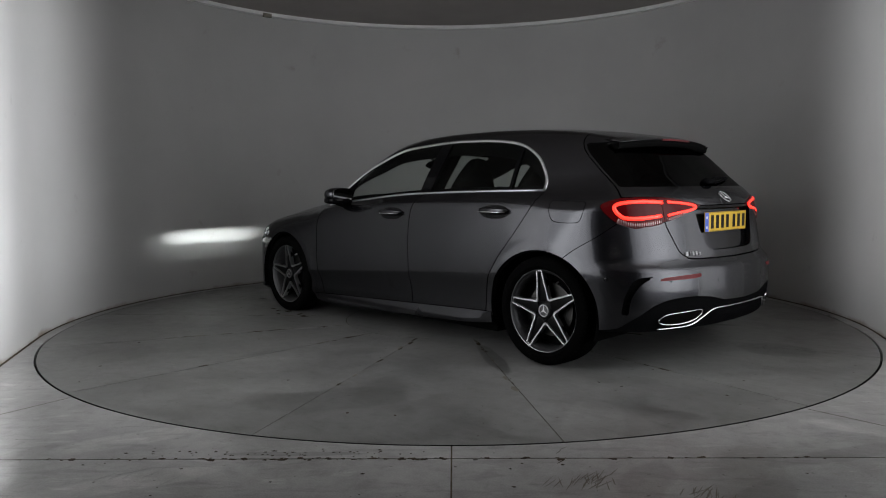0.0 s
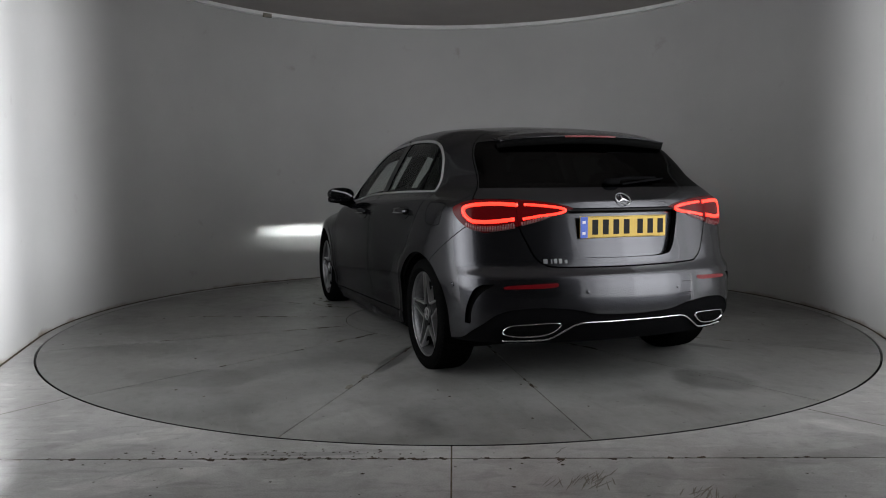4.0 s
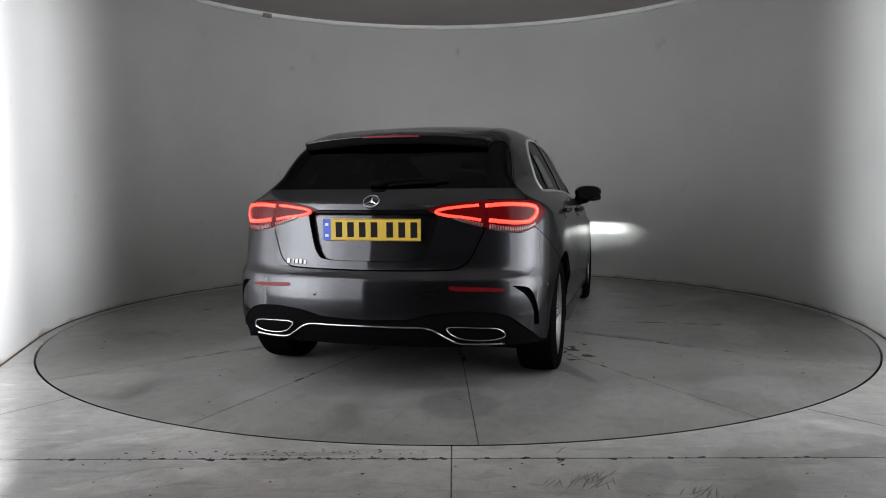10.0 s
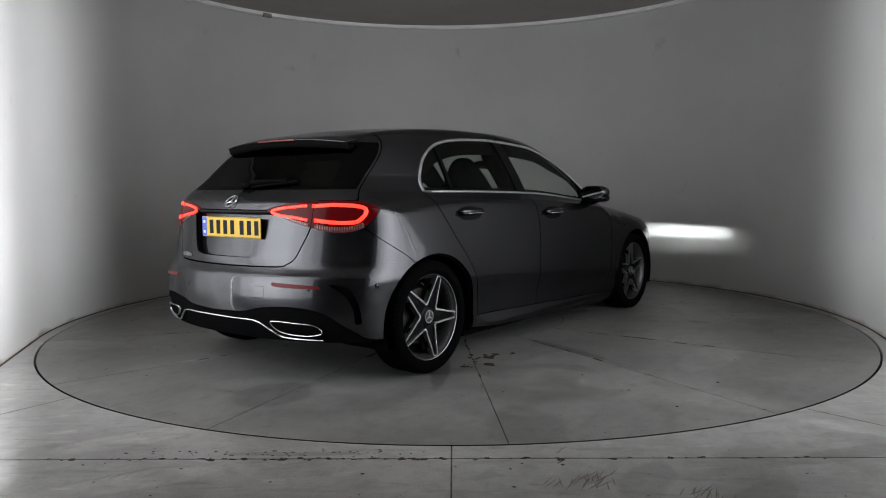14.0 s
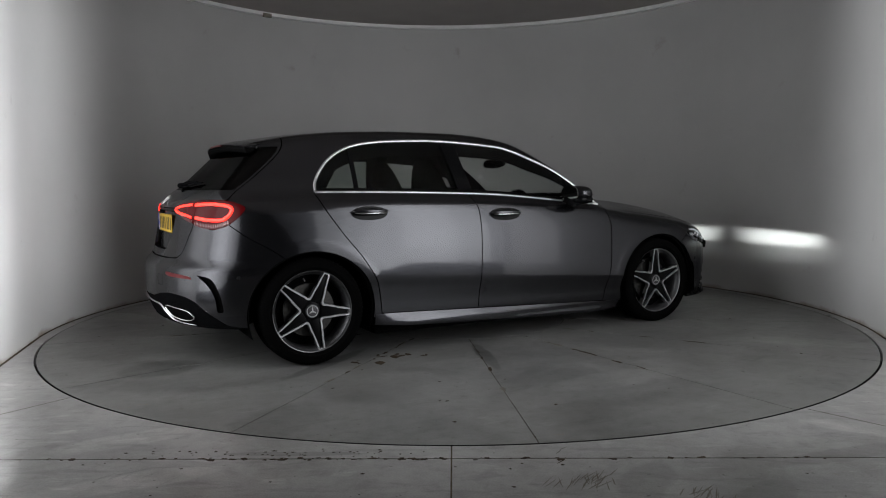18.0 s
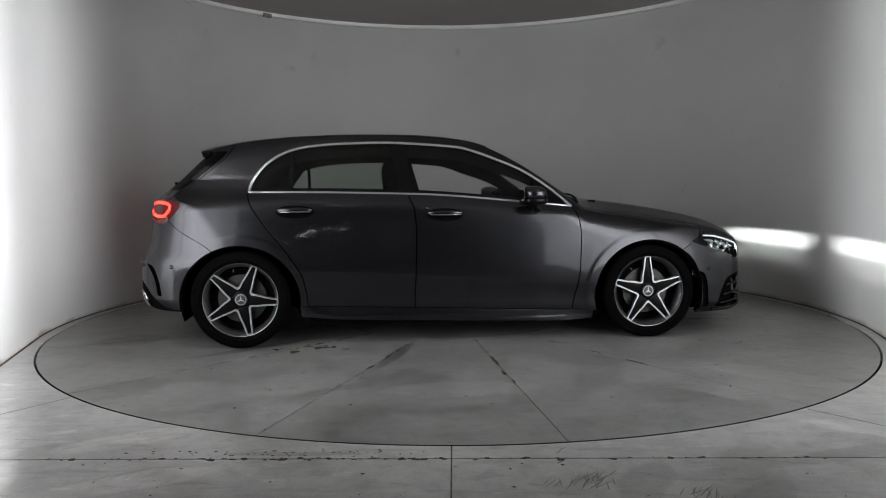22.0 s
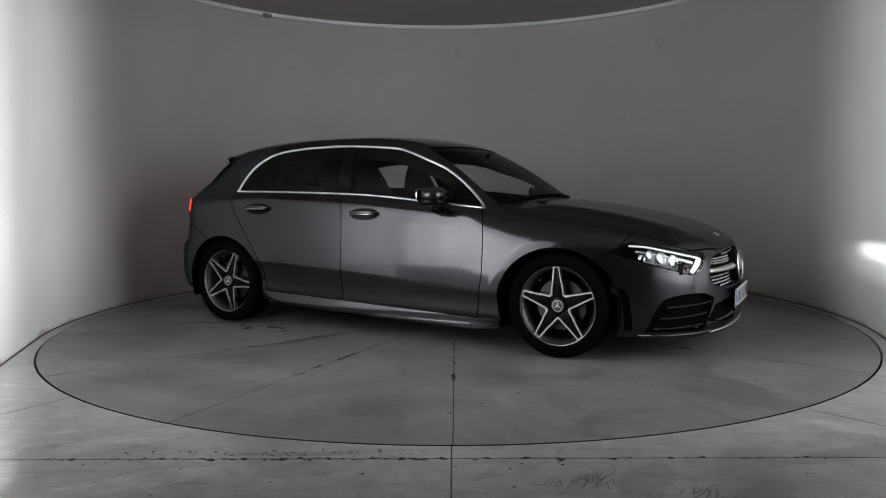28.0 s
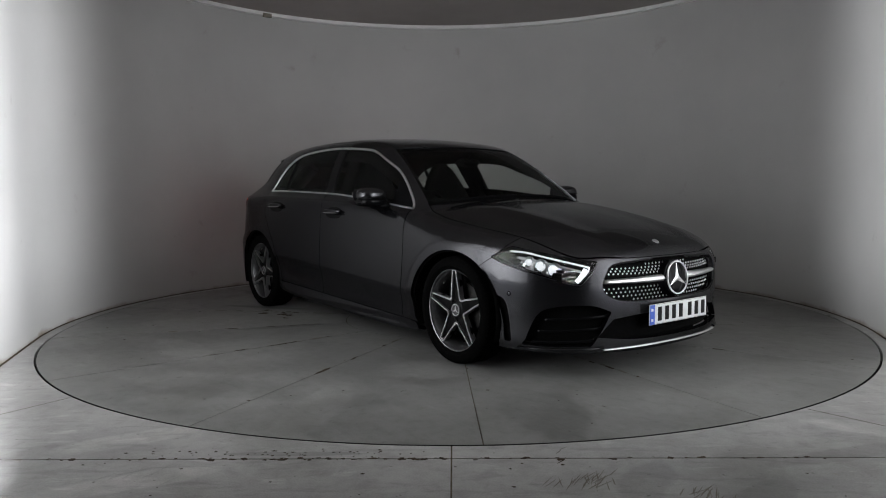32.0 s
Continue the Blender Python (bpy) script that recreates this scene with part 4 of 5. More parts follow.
def build_body():
    panel("bonnet", PAINT, car, [more(f_bonnet), less(f_head, 0.003)])
    panel("roof", PAINT, car, [more(f_roof, 0.002)])
    panel("windscreen", SCREEN, car, [more(f_screen, 0.001)], "large raked windscreen", -0.006, 0)
    panel("cowl", MATT, car, [more(f_cowl, 0.0), less(f_bonnet, 0.004), less(f_screen, 0)], "matt black cowl below the windscreen", -0.012)
    panel("tailgate", PAINT, car, [more(f_tailgate), less(f_glass), less(f_tail, 0.002), less(f_rear(RECESS), 0)], depth=0.03)
    panel("rear_window", REARGLASS, car, [f_glass], "dark tinted rear window", -0.003, 0.008)
    panel("rear_window_surround", VOID, car, [f_glass, less(f_pane, 0)], "black printed band round the rear window", -0.008, 0.012)
    panel("rear_bumper", PAINT, car, [more(f_rearbumper), less(f_tail, 0.002), less(f_arch, 0), lambda p: p[:, 2] - DIFFUSER(np.abs(p[:, 1])), less(lambda p: np.where(p[:, 0] < -1.5, sdf(FIN, rearwrap(p), p[:, 2]), -0.05), 0),
                                           above_floor, lambda p: -1.3 - p[:, 0]], depth=0.03)
    panel("diffuser", MATT, car, [lambda p: DIFFUSER(np.abs(p[:, 1])) - p[:, 2], lambda p: -1.72 - p[:, 0], less(f_arch, 0), lambda p: p[:, 2] - 0.25], "matt black rear diffuser", -0.006, 0.02)
    panel("front_bumper", PAINT, car, [more(f_frontbumper), less(f_head, 0.003), less(f_bonnet), less(f_arch, 0), less(f_front(GRILLE), 0), less(f_front(VENT), 0), less(f_front(INTAKE), 0),
                                            less(lambda p: np.where((np.abs(p[:, 1]) > 0.6), sdf(SLOT, p[:, 0], p[:, 2]), -0.05), 0), above_floor], depth=0.035)
    for s in (-1, 1):
        own = [side(s)]
        panel("front_wing", PAINT, car, own + [lambda p: p[:, 0] - FDOOR(p[:, 2]) - 0.0034, lambda p: BUMPER_F(p[:, 2]) - p[:, 0] - 0.0034, less(f_bonnet), less(f_head, 0.003), less(f_arch, 0), less(f_screen, 0.004), less(f_cowl, 0.002),
                                               lambda p: p[:, 2] - SILLTOP(p[:, 0]) * (p[:, 0] < 1.1) - FLOORLINE(p[:, 0]) * (p[:, 0] >= 1.1), lambda p: np.maximum(BELTLINE(p[:, 0]) - 0.004 - p[:, 2], p[:, 0] - 0.852)])
        panel("front_door", PAINT, car, own + [lambda p: FDOOR(p[:, 2]) - p[:, 0] - 0.0034, lambda p: p[:, 0] - MIDDOOR(p[:, 2]) - 0.0034, lambda p: BELTLINE(p[:, 0]) - 0.003 - p[:, 2], lambda p: p[:, 2] - SILLTOP(p[:, 0]) - 0.004])
        panel("rear_door", PAINT, car, own + [lambda p: MIDDOOR(p[:, 2]) - p[:, 0] - 0.0034, lambda p: p[:, 0] - RDOOR(p[:, 2]) - 0.0034, lambda p: BELTLINE(p[:, 0]) - 0.003 - p[:, 2], lambda p: p[:, 2] - SILLTOP(p[:, 0]) - 0.004,
                                              less(f_arch, 0.004)])
        panel("side_frame", PAINT, car, own + [lambda p: np.maximum(RDOOR(p[:, 2]) - p[:, 0] - 0.0034, p[:, 2] - BELTLINE(p[:, 0])), less(f_dlo, 0.0), less(f_roof, 0.002), less(f_screen, 0.003), less(f_cowl, 0.003),
                                               less(f_tailgate), less(f_tail, 0.002), less(f_rearbumper), less(f_arch, 0), less(f_glass, 0.003), above_floor, lambda p: np.minimum(0.852 - p[:, 0], p[:, 2] - 0.25),
                                               less(f_bonnet)], "painted side frame with rear quarter and pillars")
        panel("sill", PAINT, car, own + [lambda p: SILLTOP(p[:, 0]) - p[:, 2], lambda p: 0.976 - np.abs(p[:, 0]), above_floor, lambda p: np.abs(p[:, 1]) - 0.6], "painted side skirt", lambda v: 0.004 + 0.036 * np.clip((SILLTOP(v[:, 0]) - v[:, 2]) / 0.055, 0, 1) * np.clip((0.985 - np.abs(v[:, 0])) / 0.22, 0, 1) ** 0.7, 0.05)
        panel("front_side_window", GLASS, car, own + [more(f_dlo, 0.0), lambda p: p[:, 0] - MIDDOOR(p[:, 2]) - 0.055, lambda p: 0.60 - p[:, 0]], "tinted front side window", -0.008, 0)
        panel("rear_side_window", PRIVACY, car, own + [more(f_dlo, 0.0), lambda p: MIDDOOR(p[:, 2]) - 0.045 - p[:, 0], lambda p: p[:, 0] + 1.03], "tinted rear side window", -0.008, 0)
        panel("quarter_window", PRIVACY, car, own + [more(f_dlo, 0.0), lambda p: -1.045 - p[:, 0]], "small tinted fixed side window", -0.008, 0)
        panel("window_pillar", BLACK, car, own + [more(f_dlo, 0.0), lambda p: 0.052 - np.abs(p[:, 0] - MIDDOOR(p[:, 2]) - 0.004)], "gloss black middle pillar", -0.003, 0.02)
        panel("window_divider", MATT, car, own + [more(f_dlo, 0.0), lambda p: 0.012 - np.abs(p[:, 0] + 1.0375)], "", -0.004, 0.02)
        panel("mirror_triangle", MATT, car, own + [more(f_dlo, 0.0), lambda p: p[:, 0] - 0.595], "black corner piece behind the mirror", -0.003, 0.02)
        panel("window_frame", TRIM, car, own + [f_dlo, lambda p: (0.036 + 0.05 * np.clip((p[:, 2] - BELTLINE(p[:, 0]) - 0.05) / 0.15, 0, 1) - f_dlo(p))], "black inner frame of the side windows", -0.022, 0)
        panel("tail_lamp", RED, car, own + [more(f_tail, 0.0), less(f_tailgate, 0.0015)], "dark red tail lamp with glowing light guide", 0.003, 0.03)
        panel("tailgate_lamp", RED, car, own + [more(f_tail, 0.0), more(f_tailgate, 0.0015)], "dark red inner tail lamp on the tailgate", 0.003, 0.03)
        panel("headlamp_lens", LENS, car, own + [more(f_head, 0.0)], "clear headlamp lens", 0.0, 0)
        panel("headlamp_housing", LAMPBODY, car, own + [more(f_head, -0.002)], "black headlamp housing", -0.125, -0.122)


def build_lining():
    """A dark inner skin: it closes the panel gaps and lines the cabin."""
    net = skin(150, 50, 64)
    holes = [less(f_dlo, -0.03), less(f_screen, -0.03), less(f_pane, -0.02), less(f_arch, -0.01), less(f_head, -0.004), less(f_front(GRILLE), -0.004), less(f_front(VENT), -0.004), less(f_front(INTAKE), -0.004), less(f_rear(RECESS), -0.004)]
    v, t = cut(net, *holes, lambda p: p[:, 2] - FLOORLINE(p[:, 0]) - 0.01)
    piece("body_lining", mesh_of("body_lining", *shell(v, t, -0.022)), VOID, car, "black inner skin behind the panels")
    part("floor_pan", slab(-0.93, 2.05, -0.50, 0.50, 0.135, 0.20, 0.01), VOID, car, "black underbody")
    part("floor_pan", slab(-1.80, -0.94, -0.50, 0.50, 0.255, 0.30, 0.01), VOID, car)
    part("floor_pan", slab(-0.94, 0.94, -0.78, 0.78, 0.125, 0.215, 0.01), VOID, car)
    for x in (-1.3645, 1.3645):
        for s in (-1, 1):
            bm = lathe([(0.0001, 0.50), (0.30, 0.50), (0.375, 0.53), (0.378, 0.87)], 40, "Y", start=radians(-20), turn=radians(220))
            bmesh.ops.scale(bm, vec=(1.0, s, 1.0), verts=bm.verts)
            part("wheel_arch_liner", bm, VOID, car, "black wheel arch liner", m=pose(x, 0, 0.315))


def build_trim():
    for s in (-1, 1):
        ring = [p for p in DLO]
        n = len(ring)
        top = ring[:6 * 15 + 1]
        low = ring[6 * 15:] + [ring[0]]
        strip("window_trim", on_side(s, top, 0.001), 0.017, SATIN, car, proud=0.006, label="satin chrome strip over the side windows")
        strip("window_trim", on_side(s, low, 0.001), 0.012, SATIN, car, proud=0.006, label="satin chrome strip under the side windows")
        part("trim_joint", slab(-0.345, -0.342, -0.004, 0.004, -0.014, 0.014), MATT, car, m=Matrix.Translation(Vector((0, 0, 0)) + Vector(on_side(s, [(-0.343, 1.340)], 0.006)[0]) - Vector((-0.343, 0, 0))))
        # handles: a flat black oval for the bowl's shade, a bowed grip and a bright blade
        for x, z in ((-1.003, 0.884), (-0.030, 0.856)):
            c = on_side(s, [(x, z)], 0.0)[0]
            oval = [(x + 0.118 * math.copysign(abs(math.cos(a)) ** 0.85, math.cos(a)), z + 0.041 * math.sin(a)) for a in np.linspace(0, 2 * math.pi, 40)[:-1]]
            inlay("handle_shade", oval, lambda q, s=s: on_side(s, q), BLACK, car, 0.0025, 0.006, "flat black oval for the shade behind the door handle")
            bm = blob(0, 0, 0, 0.117, 0.022, 0.019, 2.3, 36, 14)
            for v in bm.verts:
                v.co.y -= 0.9 * v.co.x ** 2 * 1.0
            if s < 0:
                bmesh.ops.scale(bm, vec=(1, -1, 1), verts=bm.verts)
            h = part("door_handle", bm, PAINT, car, "painted door handle with a bright blade", m=Matrix.Translation(c + np.array([0, s * 0.026, 0.012])))
            bm = blob(0, 0, 0, 0.113, 0.012, 0.0055, 2.4, 30, 8)
            for v in bm.verts:
                v.co.y -= 0.9 * v.co.x ** 2
            if s < 0:
                bmesh.ops.scale(bm, vec=(1, -1, 1), verts=bm.verts)
            part("handle_blade", bm, CHROME, h, "chrome blade", m=Matrix.Translation((0, s * 0.0155, -0.011)))
        # mirrors
        mir = part("door_mirror", blob(0, 0, 0, 0.082, 0.106, 0.053, 2.35, 40, 24), PAINT, car, "painted door mirror", m=pose(0.550, s * 0.915, 0.986, 0, 0, -s * 8))
        part("mirror_base", blob(0, 0, 0, 0.085, 0.104, 0.032, 2.8), BLACK, mir, "black lower shell", m=pose(0.0, 0.0, -0.042))
        part("mirror_glass", prism([(0.086 * math.copysign(abs(math.cos(a)) ** 0.7, math.cos(a)), 0.048 * math.copysign(abs(math.sin(a)) ** 0.7, math.sin(a))) for a in np.linspace(0, 2 * math.pi, 40)[:-1]], -0.002, 0.002), MIRROR, mir,
             "mirror glass", m=pose(-0.0815, 0, 0.000, 90, 0, 90 + s * 6))
        part("indicator", blob(0, 0, 0, 0.012, 0.070, 0.0055, 2.4), BLACK, mir, "slim dark indicator", m=pose(0.080, s * 0.012, -0.012, 0, 0, s * 6))
        part("mirror_arm", tube([(0.0, 0, -0.055), (0.02, -s * 0.08, -0.075), (0.055, -s * 0.135, -0.085)], [0.030, 0.030, 0.034], 12), BLACK, mir, "black mirror arm")
        # parking sensors
        for pt, front in (((-1.791, 0.540), 0), ((1.801, 0.462), 1)):
            p = on_side(s, [pt])
            disc_on("sensor_ring", Vector(p[0]), normals(p)[0], 0.0125, 0.0010, MATT, car)
            disc_on("parking_sensor", Vector(p[0]), normals(p)[0], 0.0085, 0.0022, PAINT, car, "small round parking sensor")
        for y in (0.27, 0.62):
            p = on_rear([(s * y, 0.51 if y < 0.5 else 0.53)])
            disc_on("parking_sensor", Vector(p[0]), normals(p)[0], 0.010, 0.0015, PAINT, car)
        inlay("rear_reflector", mirrored(bend("0.683,0.529! 0.641,0.547 0.416,0.559! 0.443,0.537"), s), on_rear, REDDARK, car, 0.002, 0.006, "dark red rear reflector")
        # exhaust finishers and the bright line below the bumper
        ring = mirrored(bend("0.672,0.308 0.645,0.345 0.540,0.356 0.413,0.358 0.433,0.320 0.494,0.297 0.600,0.291"), s)
        inlay("exhaust_opening", ring, on_rear, VOID, car, 0.002, 0.006, "black exhaust opening")
        strip("exhaust_trim", on_rear(ring, 0.002), 0.0055, CHROME, car, closed=True, proud=0.008, label="chrome exhaust finisher")
        # lower corners of the rear bumper
        w = bend("0.76,0.556! 0.91,0.536 0.985,0.445 1.010,0.350! 0.955,0.348! 0.940,0.43 0.875,0.503")
        v, t = cut(SKIN, side(s), lambda p: np.where(p[:, 0] < -1.5, sdf(w, rearwrap(p), p[:, 2]), -0.05) + 0.003)
        piece("bumper_slot", mesh_of("bumper_slot", *shell(v, t, -0.024)), PAINT, car, "painted curved recess in the bumper corner")
        v, t = cut(SKIN, side(s), lambda p: np.where(np.abs(p[:, 1]) > 0.6, sdf(SLOT, p[:, 0], p[:, 2]), -0.05) + 0.003)
        piece("bumper_slot", mesh_of("bumper_slot", *shell(v, t, -0.024)), PAINT, car)
        # corner vents of the front bumper with two fins
        v, t = cut(SKIN, side(s), lambda p: f_front(VENT)(p) + 0.004)
        piece("bumper_vent", mesh_of("bumper_vent", *shell(v, t, -0.05)), VOID, car, "black corner vent of the front bumper")
        for z, y0, y1 in ((0.352, 0.48, 0.745), (0.288, 0.52, 0.765), (0.225, 0.555, 0.78)):
            pts = on_front([(s * y, z - 0.02 * (k / 12)) for k, y in enumerate(np.linspace(y0, y1, 13))], -0.018)
            strip("vent_fin", pts, 0.017, BLACK, car, proud=0.011, label="gloss black fin in the bumper vent")
        strip("splitter_edge", on_front([(s * y, 0.183 - 0.01 * k / 10) for k, y in enumerate(np.linspace(0.50, 0.80, 11))], 0.0), 0.012, PAINT, car, proud=0.012, label="painted edge below the vent")
        # shoulder of the boot handle panel and fuel flap line
    strip("diffuser_trim", on_rear(bend("0.669,0.267 0.56,0.269 0.459,0.276 0.397,0.309 0.310,0.353 0.15,0.356 0,0.357 -0.15,0.356 -0.310,0.353 -0.397,0.309 -0.459,0.276 -0.56,0.269 -0.669,0.267", 5, False), 0.0), 0.008, CHROME, car, proud=0.008,
          label="chrome line across the diffuser")
    strip("splitter_trim", on_front(bend("-0.50,0.172 -0.3,0.176 0,0.178 0.3,0.176 0.50,0.172", 8, False), 0.0), 0.007, SATIN, car, proud=0.010, label="satin chrome strip along the front lip")
    strip("tow_cover", on_rear(bend("-0.37,0.475! -0.30,0.475! -0.30,0.535! -0.37,0.535!", 3), -0.001), 0.0016, VOID, car, closed=True, proud=0.0014, label="thin joint round the square towing eye cover")
    # the roof spoiler: a blade across the whole tailgate, painted above and black below
    ys = np.linspace(-1.0, 1.0, 45)
    upper, lower = [], []
    for k in ys:
        y = 0.532 * k
        xt, zt = -1.712 + 0.058 * abs(k) ** 2.4, 1.318 - 0.030 * abs(k) ** 2.2
        xr = -1.53
        zr = float(top_height(np.array([xr]), np.array([y]))[0]) + 0.002
        xm = (xr + xt) / 2
        zm = float(top_height(np.array([xm]), np.array([y]))[0]) + 0.005
        upper.append([(xr, y * 0.985, zr - 0.014 * abs(k) ** 8), (xm, y * 1.0, zm - 0.016 * abs(k) ** 8), (xt + 0.016, y, zt + 0.003), (xt + 0.003, y * 0.996, zt), (xt, y * 0.994, zt - 0.003), (xt + 0.003, y * 0.992, zt - 0.006),
                      (xm, y * 0.985, zm - 0.030), (xr, y * 0.97, zr - 0.034)])
        lower.append([(xt + 0.004, y * 0.990, zt - 0.0065), (xt + 0.012, y * 0.985, zt - 0.038), (xt + 0.13, y * 0.985, zt - 0.066), (xt + 0.13, y * 0.985, zt - 0.012), (xt + 0.05, y * 0.985, zt - 0.0085)])
    for nm, rows, mat, text in (("roof_spoiler", upper, PAINT, "painted roof spoiler across the tailgate"), ("spoiler_underside", lower, VOID, "matt black underside of the spoiler")):
        m, n = len(rows[0]), len(rows)
        piece(nm, mesh_of(nm, [p for r in rows for p in r], [(i * m + j, i * m + (j + 1) % m, (i + 1) * m + (j + 1) % m, (i + 1) * m + j) for i in range(n - 1) for j in range(m)]
                          + [tuple(range(m)), tuple((n - 1) * m + j for j in range(m))[::-1]]), mat, car, text)
    part("brake_lamp", tube([(-1.713 + 0.062 * abs(y / 0.572) ** 2.4, y, 1.312 - 0.036 * abs(y / 0.572) ** 2.2) for y in np.linspace(-0.16, 0.16, 15)], 0.0055, 8), BRAKE, car, "dim red high brake lamp in the spoiler's edge")
    strip("fuel_flap", on_side(1, bend("-1.410,0.945 -1.425,0.870 -1.470,0.838 -1.60,0.836 -1.632,0.860 -1.645,0.935 -1.60,0.952 -1.45,0.955", 5), -0.001), 0.004, VOID, car, closed=True, proud=0.0016, label="thin joint round the fuel flap")
    # rear wiper
    w = part("rear_wiper", tube([Vector(on_rear([(0.0, 1.050)], 0.012)[0]), Vector(on_rear([(-0.10, 1.060)], 0.022)[0]), Vector(on_rear([(-0.30, 1.066)], 0.018)[0])], [0.012, 0.010, 0.006], 8), MATT, car, "black rear wiper")
    part("wiper_blade", tube([Vector(on_rear([(y, 1.070 - 0.01 * k)], 0.008)[0]) for k, y in enumerate(np.linspace(-0.36, -0.06, 4))], 0.006, 6), MATT, w)
    part("wiper_cap", blob(*on_rear([(0.0, 1.050)], 0.012)[0], 0.03, 0.045, 0.018), MATT, w)
    for y0, y1 in ((-0.55, -0.02), (0.02, 0.52)):
        pts = [(0.985 - 0.15 * y * y, y) for y in np.linspace(y0, y1, 8)]
        part("front_wiper", tube([(x, y, float(top_height(np.array([x]), np.array([y]))[0]) + 0.008) for x, y in pts], 0.007, 6), MATT, car, "black windscreen wiper")
    p = Vector((0.99, -0.42, float(top_height(np.array([0.99]), np.array([-0.42]))[0])))
    for k in (-1, 1):
        part("washer_jet", blob(p.x + 0.1, -k * 0.42, p.z - 0.012, 0.03, 0.014, 0.007), MATT, car)


def emblem(parent, c, n, r, lean=0.0):
    """A bright ring with three tapering spokes."""
    m = Matrix.Translation(c) @ Vector(n).to_track_quat("Z", "Y").to_matrix().to_4x4() @ pose(0, 0, 0, 0, 0, lean)
    e = part("emblem", lathe([(r * 0.90, 0.0), (r * 0.92, 0.006), (r * 0.97, 0.006), (r, 0.0)], 56), SATIN, parent, "round bright ring emblem", m=m)
    for k in range(3):
        a = math.pi / 2 + 2 * math.pi * k / 3
        tip = (0.92 * r * math.cos(a), 0.92 * r * math.sin(a))
        q = 0.17 * r
        pts = [(q * math.cos(a - 1.05), q * math.sin(a - 1.05)), tip, (q * math.cos(a + 1.05), q * math.sin(a + 1.05)), (0, 0)]
        bm = bmesh.new()
        vs = [bm.verts.new((x, y, 0.001)) for x, y in pts]
        up = bm.verts.new((q * 0.3 * math.cos(a), q * 0.3 * math.sin(a), 0.007))
        for i in range(4):
            bm.faces.new((vs[i], vs[(i + 1) % 4], up))
        part("spoke", bm, SATIN, e, smooth=False)
    return e


